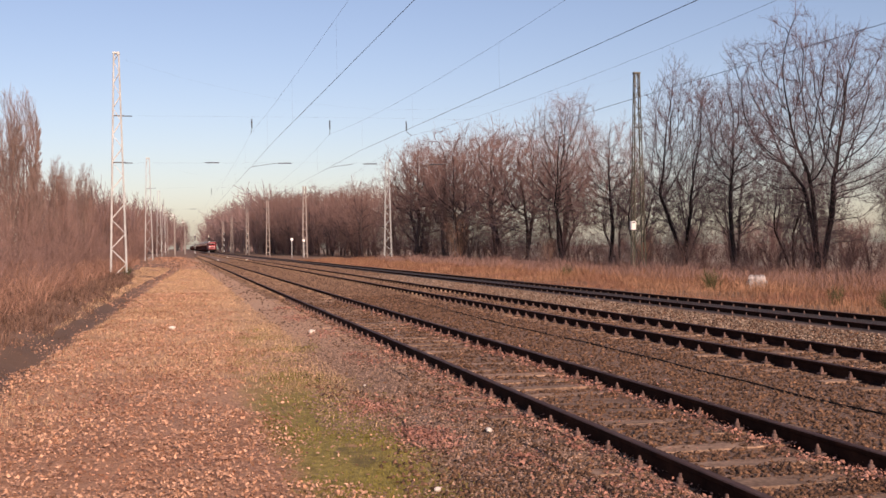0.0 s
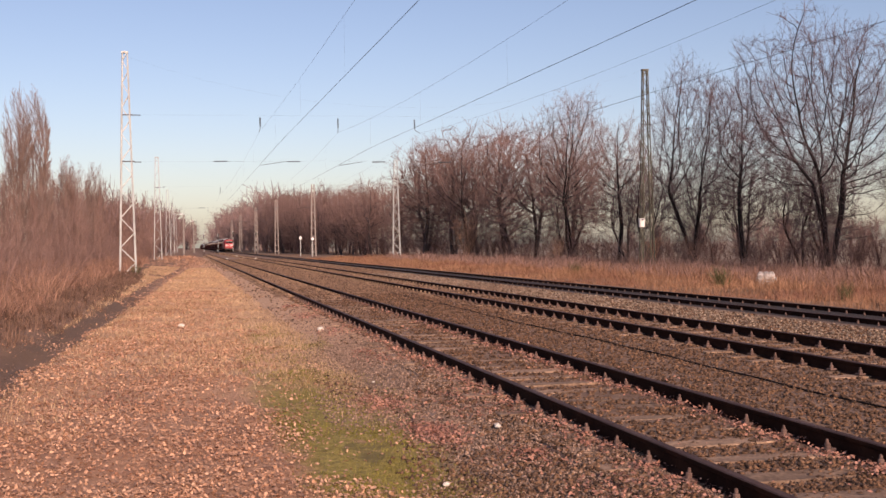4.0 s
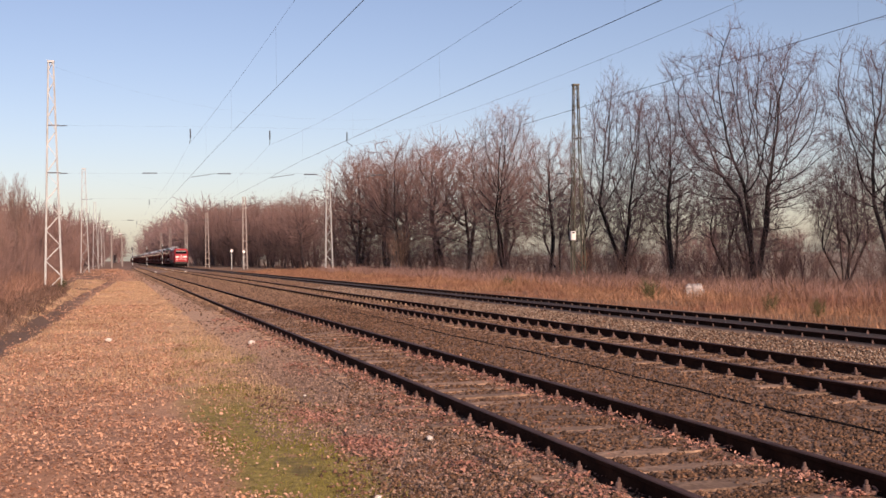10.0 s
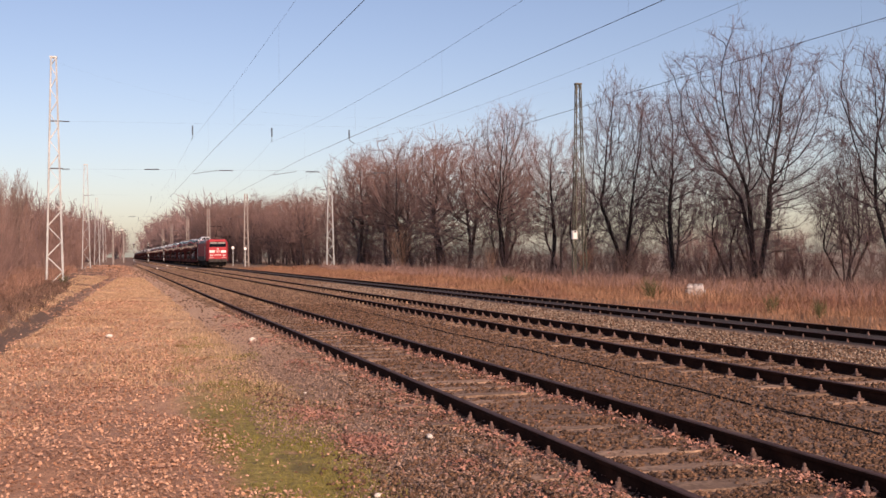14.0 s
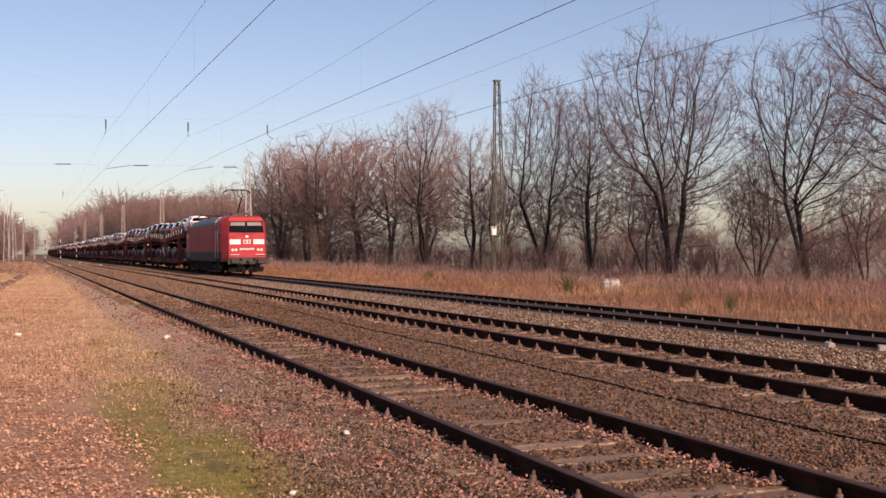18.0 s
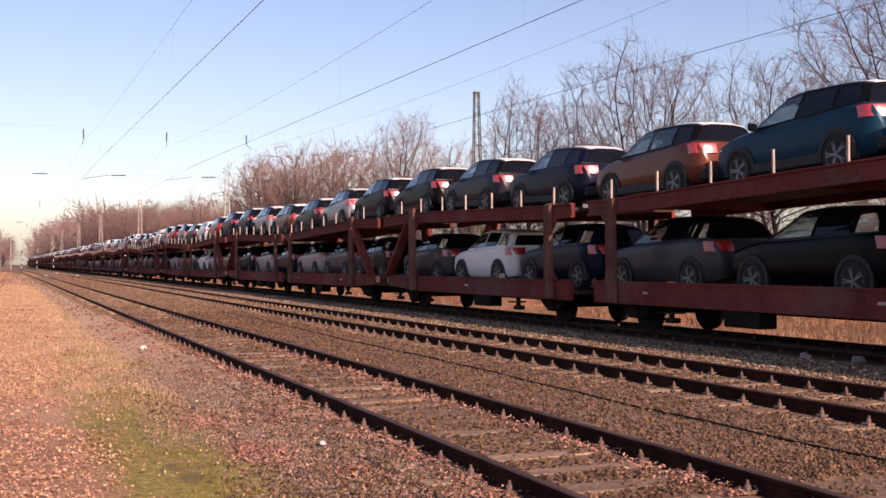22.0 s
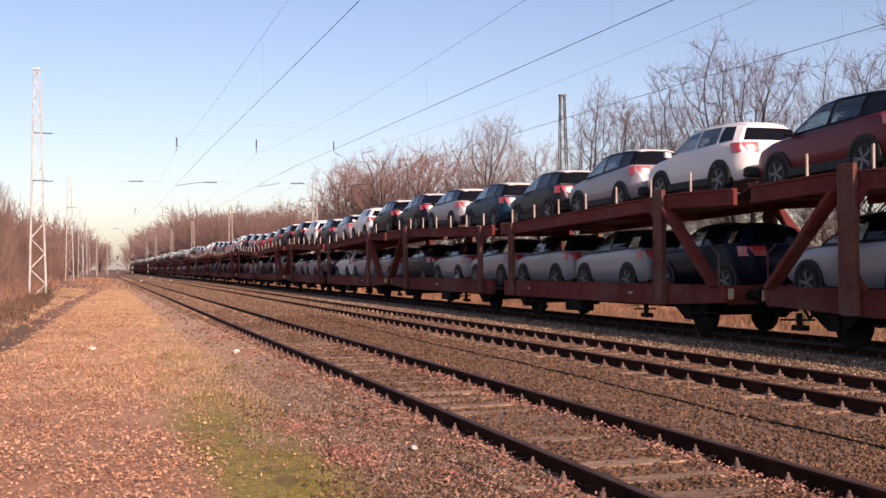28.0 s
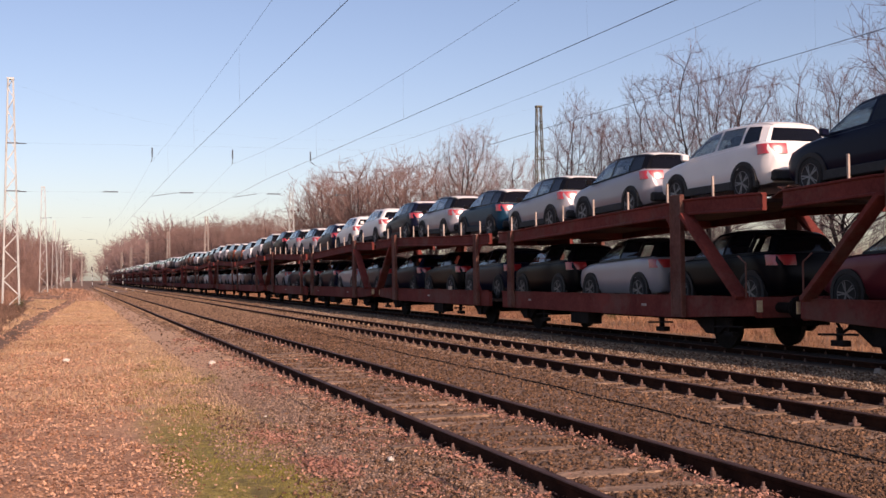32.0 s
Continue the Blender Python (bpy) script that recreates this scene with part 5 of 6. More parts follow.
def branching(seed, height, wide, stems, n, step_len, low=1.2, lean=0.25):
    """A tree whose branches grow towards the places in its crown. Returns node places, parents, radii."""
    rng = np.random.default_rng(seed)
    pts = crown_points(rng, n, height, wide, low, seed)
    P, par = [], []
    for k in range(stems):
        a = rng.uniform(0, 6.283)
        tilt = lean * rng.uniform(0.5, 1.0) * (stems > 1) + 0.04
        d = np.array([math.cos(a) * tilt, math.sin(a) * tilt, 1.0])
        p = np.array([0.0, 0.0, -0.25])
        last = -1
        if k:
            last, p = 0, P[0] + d / np.linalg.norm(d) * step_len
        for i in range(int(height * (0.52 if stems == 1 else 0.40) / step_len)):
            P.append(p)
            par.append(last)
            last = len(P) - 1
            d = d + np.array([*rng.normal(0, 0.05, 2), 0.02])
            p = p + d / np.linalg.norm(d) * step_len
    arr = np.array(P)
    d2 = ((pts[:, None] - arr[None]) ** 2).sum(2)
    near, dist = d2.argmin(1), d2.min(1)
    count = {}
    for _ in range(90):
        if len(pts) < 4:
            break
        reach_ok = dist < (step_len * 14) ** 2
        idx = np.nonzero(reach_ok)[0]
        if not len(idx):
            break
        v = pts[idx] - arr[near[idx]]
        v /= np.linalg.norm(v, axis=1, keepdims=True) + 1e-9
        order, inv = np.unique(near[idx], return_inverse=True)
        tot = np.zeros((len(order), 3))
        np.add.at(tot, inv, v)
        fresh = []
        for node, t in zip(order, tot):
            if count.get(node, 0) > 3:
                continue
            t = t / (np.linalg.norm(t) + 1e-9)
            if par[node] >= 0:
                along = arr[node] - arr[par[node]]
                t = t + 0.75 * along / (np.linalg.norm(along) + 1e-9)
            t = t + rng.normal(0, 0.13, 3) + np.array([0, 0, 0.07])
            fresh.append((node, arr[node] + t / np.linalg.norm(t) * step_len))
            count[node] = count.get(node, 0) + 1
        if not fresh:
            break
        k0 = len(par)
        par += [f[0] for f in fresh]
        add = np.array([f[1] for f in fresh])
        arr = np.concatenate([arr, add])
        e2 = ((pts[:, None] - add[None]) ** 2).sum(2)
        j, m = e2.argmin(1), e2.min(1)
        near, dist = np.where(m < dist, j + k0, near), np.minimum(m, dist)
        keep = dist > (step_len * 1.25) ** 2
        pts, near, dist = pts[keep], near[keep], dist[keep]
    return arr, np.array(par)


def sprout(rng, p, d, length, r, wild):
    """Straight shoots from p, leaning away from d and upwards."""
    d = d / (np.linalg.norm(d, axis=1, keepdims=True) + 1e-9)
    w = d * 0.8 + rng.normal(0, wild, d.shape) + [0, 0, 0.20]
    w /= np.linalg.norm(w, axis=1, keepdims=True)
    return np.concatenate([p, p + w * length[:, None], np.full((len(p), 1), r), np.full((len(p), 1), r * 0.55)], 1)


def oak(name, seed, height, wide, stems, label, bark, twig, n=1500, step_len=0.36, tip=0.0095, shoots=1.45, twigs=2.6, low=1.2, lean=0.25, group="bare trees"):
    P, par = branching(seed, height, wide, stems, n, step_len, low, lean)
    rng = np.random.default_rng(seed + 500)
    N = len(P)
    acc = np.zeros(N)
    for i in range(N - 1, -1, -1):
        if acc[i] == 0:
            acc[i] = tip ** 2.12
        if par[i] >= 0:
            acc[par[i]] += acc[i]
    r = acc ** (1 / 2.12)
    kid = np.nonzero(par >= 0)[0]
    a, c = P[par[kid]], P[kid]
    ra, rc = np.minimum(r[par[kid]], r[kid] * 1.25), r[kid]
    seg = np.concatenate([a, c, ra[:, None], rc[:, None]], 1)
    thick = rc > tip * 1.9
    ob = thing(name, label, "tree", group)
    v, f = tubes(seg[thick], 6)
    part("trunk", fast_mesh("trunk", v, f, bark), bark, ob)
    # shoots on the outer branches, and fine twigs on the shoots
    thin = np.nonzero(rc < tip * 3.0)[0]
    src = np.repeat(thin, rng.poisson(shoots, len(thin)))
    p0 = a[src] + (c[src] - a[src]) * rng.random(len(src))[:, None]
    sh = sprout(rng, p0, c[src] - a[src], rng.uniform(1.2, 3.6, len(src)) * step_len, tip * 0.85, 0.42)
    src = np.repeat(np.arange(len(sh)), rng.poisson(twigs, len(sh)))
    p0 = sh[src, 0:3] + (sh[src, 3:6] - sh[src, 0:3]) * rng.random(len(src))[:, None]
    tw = sprout(rng, p0, sh[src, 3:6] - sh[src, 0:3], rng.uniform(0.5, 1.7, len(src)) * step_len, tip * 0.58, 0.6)
    v, f = tubes(np.concatenate([seg[~thick], sh, tw]), 3)
    part("crown", fast_mesh("crown", v, f, twig), twig, ob)
    return ob


# x, y, height, half width, stems of the trees along the grass verge
EDGE_TREES = [(35.0, 83.0, 12.8, 3.7, 1), (35.0, 69.0, 14.4, 4.1, 2), (35.6, 63.2, 12.9, 3.2, 1), (35.0, 53.0, 14.9, 5.3, 3), (35.0, 41.3, 11.9, 3.9, 2), (33.8, 33.0, 14.5, 4.3, 1), (35.0, 93.6, 16.6, 4.1, 2)]
SMALL_TREES = [(36.2, 57.6, 7.5), (36.5, 47.2, 6.5), (38.5, 37.5, 7.0), (37.5, 74.5, 8.5), (38.0, 88.0, 9.5), (40.0, 61.0, 8.0), (40.5, 52.0, 7.5), (39.0, 29.0, 7.5), (36.0, 78.5, 9.0), (41.0, 44.0, 6.0), (38.0, 68.0, 8.5), (36.5, 98.5, 10.5), (37.0, 24.0, 8.5)]


def build_trees():
    for k, (x, y, h, w, stems) in enumerate(EDGE_TREES):
        ob = oak("bare_tree", 20 + k, h, w, stems, "tall bare deciduous tree with dark trunk and fine twigs", BARK, TWIG_MID if k in (0, 6) else TWIG, n=int(1500 + 40 * h * w), low=0.5)
        ob.matrix_basis = pose(x, y, float(gz(x, y)))
    low = [oak("bare_tree", 60 + k, 8, 2.6, (2, 3)[k], "low bushy bare tree with crooked dark limbs", BARK, TWIG, n=1500, step_len=0.30, low=0.4, lean=0.45) for k in range(2)]
    plant(low, [(x, y, h / 8) for x, y, h in SMALL_TREES], 14)
    mid = [oak("bare_tree", 40 + k, 14, (4.6, 3.9, 5.0, 4.2)[k], (2, 1, 2, 1)[k], "bare brown deciduous tree at the wood edge", BARK_MID, TWIG_MID, n=1900, step_len=0.5, tip=0.018, shoots=1.3, twigs=2.3, low=0.2) for k in range(4)]
    rng = random.Random(5)
    places = [(35, 105, 1.06), (37, 99, 0.95), (34.8, 112, 1.06), (36, 119, 1.13), (34, 126, 1.19), (33.4, 133, 1.17), (36, 131, 1.08), (31.5, 141, 1.18), (33.6, 147, 1.20), (35.5, 140, 1.12), (36, 155, 1.08), (33, 166, 0.85), (36, 176, 0.85), (31.5, 184, 0.90)]
    y = 190.0
    while y < 330:
        places.append((30.5 - (y - 190) * 0.035 + rng.uniform(-1.0, 2), y, 0.93 + (y - 190) / 420 + rng.uniform(-0.08, 0.08)))
        places.append((36 + rng.uniform(-1, 3), y + 3, 0.95 + (y - 190) / 420 + rng.uniform(-0.08, 0.08)))
        y += rng.uniform(6, 9)
    plant(mid, places, 2)
    pop = [tree("poplar", 60 + k, 17, POPLAR, 1, "tall columnar bare poplar, grey brown", "tree", TWIG_PALE, bark=TWIG_PALE, radius=0.2, group="poplars") for k in range(2)]
    plant(pop, [(-15.6, 110, 1.06), (-14.9, 111, 1.10), (-13.4, 110, 0.62), (-16.9, 112, 0.6), (-12.1, 116, 0.7), (-11.7, 125, 0.7), (-9.6, 125, 0.7), (-10.6, 118, 0.6)], 3)
    far = [tree("far_tree", 80 + k, 13, SPARSE, 3, "bare tree far down the line, paled with painted haze", "tree", TWIG_FAR, TWIG_FAR, 0.25, 0.2, "far trees") for k in range(3)]
    # both wood edges running on, and the wood that closes the view
    places = []
    y = 130.0
    while y < 620:
        places.append((-8.5 - rng.uniform(0, 5), y, 0.62 + (y - 130) / 900 + rng.uniform(-0.06, 0.06)))
        places.append((-14 - rng.uniform(0, 8), y + 4, 0.7 + (y - 130) / 800 + rng.uniform(-0.06, 0.06)))
        y += rng.uniform(7, 10) * (1 + (y - 130) / 300)
    y = 335.0
    while y < 640:
        places.append((26 - (y - 335) * 0.02 + rng.uniform(-1, 3), y, rng.uniform(1.3, 1.6)))
        places.append((33 + rng.uniform(-1, 3), y + 5, rng.uniform(1.3, 1.6)))
        y += rng.uniform(12, 17)
    places += [(rng.uniform(-9, -4), y, rng.uniform(0.8, 1.15)) for y in (290 + 350 * rng.random() for _ in range(22))]
    places += [(rng.uniform(-70, 80), rng.uniform(660, 760), rng.uniform(1.2, 1.8)) for _ in range(40)]
    places += [(rng.uniform(110, 190), rng.uniform(30, 330), rng.uniform(0.4, 0.7)) for _ in range(45)]
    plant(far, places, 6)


build_trees()


def build_shrubs():
    rng = random.Random(9)
    red = [tree("shrub", 100 + k, 2.6, SHRUB, 6, "leafless reddish brown shrub with many thin stems", "shrub", TWIG_RED, TWIG_RED, 0.7, 0.02, "shrubs") for k in range(3)]
    places = []
    for _ in range(120):
        y = 24 + 150 * rng.random() ** 1.3
        places.append((-4.6 - rng.uniform(0, 1) ** 1.2 * (5 + y * 0.12), y, rng.uniform(0.55, 1.3) * (0.7 + y / 200)))
    places += [(rng.uniform(31.5, 36), y, rng.uniform(0.5, 1.0)) for y in (26 + 80 * rng.random() for _ in range(50))]
    plant(red, places, 7)
    dark = [tree("bush", 120 + k, 3.0, SHRUB, 6, "bare dark purple brown bush under the trees", "shrub", BUSH, BUSH, 0.8, 0.025, "bushes") for k in range(3)]
    places = [(rng.uniform(32, 41), y, rng.uniform(0.6, 1.15) * (1.0 + 0.6 * min(1, max(0, (y - 65) / 50)))) for y in (16 + 200 * rng.random() for _ in range(135))]
    places += [(rng.uniform(27.5, 33.5) - (y - 190) * 0.025, y, rng.uniform(1.2, 1.9)) for y in (186 + 160 * rng.random() for _ in range(46))]
    places += [(rng.uniform(42, 62), 8 + 120 * rng.random(), rng.uniform(0.5, 0.9)) for _ in range(20)]
    places += [(rng.uniform(36.5, 47), 14 + 100 * rng.random(), rng.uniform(0.7, 1.1)) for _ in range(35)]
    plant(dark, places, 8)


build_shrubs()


def build_saplings():
    rng = random.Random(15)
    kinds = [tree("sapling", 140 + k, 6.5, SAPLING, 3, "slender leafless reddish sapling in the scrub", "tree", TWIG_RED, TWIG_RED, 0.12, 0.03, "saplings") for k in range(3)]
    places = []
    for _ in range(130):
        y = 50 + 150 * rng.random()
        places.append((-5.4 - rng.random() ** 1.3 * (3 + y * 0.13), y, rng.uniform(0.5, 0.95) * (0.6 + y / 110)))
    plant(kinds, places, 16)


build_saplings()


def blades(n, xr, yr, h, w, seed, bias=1.0, keep=None):
    rng = np.random.default_rng(seed)
    x = rng.uniform(*xr, n)
    y = yr[0] + (yr[1] - yr[0]) * rng.random(n) ** bias
    if keep is not None:
        ok = keep(x, y, rng.random(n))
        x, y = x[ok], y[ok]
        n = len(x)
    z = gz(x, y)
    hh = h * rng.uniform(0.45, 1.15, n) * (0.75 + 0.35 * np.sin(x * 1.3 + 0.5 * y) * np.sin(y * 0.9))
    hh *= np.clip((x - 15.2) / 4.5, 0.4, 1) if xr[0] > 10 else 1.0
    a = rng.uniform(0, 6.283, n)
    lean = hh * rng.uniform(0.2, 1.8, n)
    hh = hh * rng.choice([1.0, 0.55, 0.8, 1.25], n)
    ww = w * (0.7 + y / 40)
    dx, dy = np.cos(a), np.sin(a)
    b = rng.uniform(0, 6.283, n)
    p0 = np.stack([x - dy * ww, y + dx * ww, z - 0.03], 1)
    p1 = np.stack([x + dy * ww, y - dx * ww, z - 0.03], 1)
    mid = np.stack([x + np.cos(b) * lean * 0.3, y + np.sin(b) * lean * 0.3, z + hh * 0.6], 1)
    m0, m1 = mid - np.stack([dy, -dx, 0 * dx], 1) * ww[:, None] * 0.7, mid + np.stack([dy, -dx, 0 * dx], 1) * ww[:, None] * 0.7
    tip = np.stack([x + np.cos(b) * lean, y + np.sin(b) * lean, z + hh], 1)
    v = np.stack([p0, p1, m1, m0, tip], 1).reshape(-1, 3)
    k = np.arange(n)[:, None] * 5
    f = np.concatenate([k + [[0, 1, 2]], k + [[0, 2, 3]], k + [[3, 2, 4]]], 0)
    return v, f


BARK_WEED = surface("dark dead weed stems", (0.075, 0.045, 0.032), (0.24, 0.145, 0.10), 0.8, 5, 0.9, 0, 0, rand=0.4)
v, f = blades(140000, (16.2, 33), (12, 150), 0.48, 0.0055, 1, 1.5)
tagged(new("dry_grass", fast_mesh("dry_grass", v, f, GRASS)), "tall dry straw-coloured grass beyond the main line", "grass", kind="stuff")
v, f = blades(42000, (-7.0, -2.2), (9, 60), 0.30, 0.006, 36, 1.2, lambda x, y, r: (r < 0.85) & (x < -3.45 + 0.031 * y + 0.3 * np.sin(1.7 * y)))
tagged(new("dark_weeds", fast_mesh("dark_weeds", v, f, BARK_WEED)), "dark dead weeds on the bank of the rut", "weeds", kind="stuff")
v, f = blades(60000, (-16, -3.5), (18, 110), 0.8, 0.006, 2, 1.4)
tagged(new("dry_weeds", fast_mesh("dry_weeds", v, f, STEM)), "dry brown weeds and thin stems beside the path", "weeds", kind="stuff")


def pebbles(n, xr, yr, size, seed, bias, mat, name, label, keep=None):
    rng = np.random.default_rng(seed)
    x = rng.uniform(*xr, n)
    y = yr[0] + (yr[1] - yr[0]) * rng.random(n) ** bias
    if keep is not None:
        ok = keep(x, y, rng.random(n))
        x, y = x[ok], y[ok]
        n = len(x)
    s = size * rng.uniform(0.5, 1.3, n) * (0.85 + np.abs(y) / 60)
    z = gz(x, y) + s * rng.uniform(0.0, 0.5, n)
    octa = np.array([(1, 0, 0), (0, 1, 0), (-1, 0, 0), (0, -1, 0), (0, 0, 0.75), (0, 0, -0.75)], dtype=float)
    v = octa[None] * rng.uniform(0.55, 1.15, (n, 6, 1)) * s[:, None, None]
    v = v + rng.normal(0, 0.18, (n, 6, 3)) * s[:, None, None]
    a = rng.uniform(0, 6.283, n)
    c, q = np.cos(a)[:, None], np.sin(a)[:, None]
    v = np.stack([v[..., 0] * c - v[..., 1] * q, v[..., 0] * q + v[..., 1] * c, v[..., 2]], -1)
    v = (v + np.stack([x, y, z], 1)[:, None]).reshape(-1, 3)
    k = np.arange(n)[:, None] * 6
    tri = [(0, 1, 4), (1, 2, 4), (2, 3, 4), (3, 0, 4), (1, 0, 5), (2, 1, 5), (3, 2, 5), (0, 3, 5)]
    f = np.concatenate([k + [t] for t in tri], 0)
    tagged(new(name, fast_mesh(name, v, f, mat)), label, "ballast", kind="stuff")


def clear_rails(x, y, r):
    ok = np.ones_like(x, dtype=bool)
    for t in TRACK_X:
        for s in (-GAUGE, GAUGE):
            ok &= np.abs(x - t - s) > 0.16
    # the siding's sleepers lie bare
    on_sleeper = (np.abs(x - TRACK_X[0]) < 1.25) & (np.abs((y - 5.4 + PITCH / 2) % PITCH - PITCH / 2) < 0.12)
    ok &= ~(on_sleeper & (np.sin(5 * x + 3 * y) * np.sin(1.7 * x - 4.1 * y) < -0.22))
    r = np.where((x < 3.1) & (y > 15 + 3 * np.sin(x * 2)), r * 12, r)
    return ok & (r < np.clip((x - 1.4 + 0.5 * np.sin(y * 1.1)) / 1.4, 0, 1))


pebbles(85000, (1.5, 12.2), (6.3, 42), 0.024, 3, 1.8, STONE, "ballast_stones", "grey brown ballast stones between the tracks", clear_rails)
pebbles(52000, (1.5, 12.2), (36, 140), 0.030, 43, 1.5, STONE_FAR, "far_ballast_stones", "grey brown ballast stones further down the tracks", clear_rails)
pebbles(22000, (1.5, 12.2), (-9, 6.3), 0.026, 44, 1.0, STONE, "ballast_stones", "grey brown ballast stones between the tracks", clear_rails)
pebbles(48000, (1.3, 3.5), (6.3, 30), 0.015, 41, 1.5, STONE_FINE, "fine_gravel", "fine brown gravel beside the siding", lambda x, y, r: r < np.clip((x - 1.2 + 0.4 * np.sin(y * 1.3)) / 1.0, 0, 1) * np.clip((21 - y) / 6, 0.15, 1))
pebbles(14000, (9.9, 12.2), (8, 60), 0.028, 4, 1.4, STONE_PALE, "pale_ballast_stones", "pale fresh ballast stones beside the main line", clear_rails)


def fallen_leaves(n, xr, yr, seed, bias, keep, name, label, lift=0.0, mat=LEAF):
    rng = np.random.default_rng(seed)
    x = rng.uniform(*xr, n)
    y = yr[0] + (yr[1] - yr[0]) * rng.random(n) ** bias
    ok = keep(x, y, rng.random(n))
    x, y = x[ok], y[ok]
    n = len(x)
    s = rng.uniform(0.007, 0.021, n) * (0.70 + np.abs(y) / 30)
    z = gz(x, y) + lift + rng.uniform(0.003, 0.034, n)
    u = rng.normal(0, 1, (n, 3))
    u[:, 2] *= 0.42
    u /= np.linalg.norm(u, axis=1, keepdims=True)
    w = np.cross(u, rng.normal(0, 0.42, (n, 3)) + [0, 0, 1])
    w /= np.linalg.norm(w, axis=1, keepdims=True)
    nn = np.cross(u, w)
    c = np.stack([x, y, z], 1)
    S = s[:, None]
    curl = rng.uniform(-0.3, 0.4, n)[:, None] * S
    k = [rng.uniform(0.55, 1.2, n)[:, None] * S for _ in range(6)]
    pts = [c - u * S, c - u * S * 0.3 + w * k[1] * 0.7 + nn * curl * 0.5, c + u * k[2] * 0.5 + w * k[2] * 0.55 + nn * curl, c + u * k[3] * 1.1 + nn * curl * 0.6, c + u * k[4] * 0.5 - w * k[4] * 0.55 + nn * curl, c - u * S * 0.3 - w * k[5] * 0.7 + nn * curl * 0.5]
    v = np.stack(pts, 1).reshape(-1, 3)
    k = np.arange(n)[:, None] * 6
    f = np.concatenate([k + [t] for t in ((0, 1, 5), (1, 2, 4), (1, 4, 5), (2, 3, 4))], 0)
    tagged(new(name, fast_mesh(name, v, f, mat)), label, "fallen leaves", kind="stuff")


fallen_leaves(360000, (-7, 2.2), (6, 42), 6, 1.8, lambda x, y, r: r < (0.66 + 0.34 * np.sin(2.3 * x + 1.1 * y) * np.sin(1.9 * y - 1.3 * x) + 0.25 * np.sin(7.1 * x + 2.0 * y) * np.sin(5.3 * y - 3.1 * x)) * np.clip(0.12 + (x + 3.2 - 0.031 * y + 0.3 * np.sin(1.3 * y)) / 0.5, 0.12, 1.0) * np.where((np.abs(x + 2.9 - 0.031 * y) < 0.30 + 0.12 * np.sin(1.9 * y)) & (y < 44), 0.30, 1.0) * np.clip(1.25 - (y - 11 + 2 * np.sin(0.9 * x + 0.6 * y)) / 16, 0.42 + 0.18 * np.sin(1.1 * x + 0.5 * y) * np.sin(0.7 * y - x), 1) * np.clip(1.0 - (x - 0.95 + 0.10 * (np.minimum(y, 14) - 7) * (y < 15) + 0.25 * np.sin(y * 1.7)) / 0.5, np.where(x < 1.25, 0.14, np.where(x < 1.8, 0.05, 0.01)), 1), "leaf_litter", "curled reddish brown fallen leaves on the path")
fallen_leaves(140000, (2.0, 6.0), (6, 30), 7, 1.5, lambda x, y, r: r < 0.004 + np.clip((26 - y) / 12, 0.15, 1) * (0.8 * np.exp(-((x - 4.75) / 0.13) ** 2) + 0.7 * np.exp(-((x - 3.22) / 0.14) ** 2)) * (0.35 + 0.65 * (np.sin(y * 9.666) > 0.1)) + 0.25 * np.exp(-((x - 2.75) / 0.25) ** 2) * (np.sin(y * 1.3) > 0.2), "track_leaves", "reddish fallen leaves caught along the siding's rails", 0.02, LEAF_RED)

fallen_leaves(42000, (1.5, 2.9), (7, 14), 9, 1.0, lambda x, y, r: r < 0.9 * np.exp(-((x - 2.12) / 0.20) ** 2 - ((y - 9.3) / 0.45) ** 2) + 0.5 * np.exp(-((x - 2.0) / 0.22) ** 2 - ((y - 11.2) / 0.5) ** 2) + 0.35 * np.exp(-((x - 2.6) / 0.2) ** 2 - ((y - 8.0) / 0.4) ** 2), "leaf_clump", "clumps of fallen leaves blown onto the gravel", 0.012, LEAF_RED)
fallen_leaves(36000, (-7, 2.2), (-9, 6.2), 8, 1.0, lambda x, y, r: r < np.clip(1.0 - (x - 1.1) / 0.5, 0.05, 1), "leaf_litter", "curled reddish brown fallen leaves on the path")
v, f = blades(60000, (0.7, 2.4), (6.4, 24), 0.03, 0.004, 31, 1.3, lambda x, y, r: r < np.clip(1.6 - np.abs(x - 1.5 + 0.25 * np.sin(0.9 * y)) / 0.5, 0, 1) * np.clip(0.5 + np.sin(2.3 * x + y) * np.sin(1.9 * y - 2 * x), 0.12, 1) * np.clip((25 - y) / 8, 0, 1))
MOSS = surface("yellow green moss", (0.09, 0.08, 0.015), (0.27, 0.235, 0.05), 2, 9, 0.95, 0, 0, rand=0.35)
tagged(new("moss", fast_mesh("moss", v, f, MOSS)), "yellow green moss and short grass between path and gravel", "moss", kind="stuff")
v, f = blades(120000, (-2.6, 2.1), (10, 90), 0.08, 0.004, 32, 1.4, lambda x, y, r: (np.abs(x + 2.9 - 0.031 * y) > 0.35) & (r < np.clip((y - 10 + 2.5 * np.sin(1.3 * x + 0.4 * y)) / 8, 0, 1) * (0.8 + 0.3 * np.sin(2.1 * x) * np.sin(0.8 * y))))
tagged(new("short_straw", fast_mesh("short_straw", v, f, surface("pale short straw", (0.31, 0.195, 0.108), (0.58, 0.41, 0.245), 0.6, 5, 0.9, 0, 0, rand=0.35))), "short dry grass among the fallen leaves", "grass", kind="stuff")
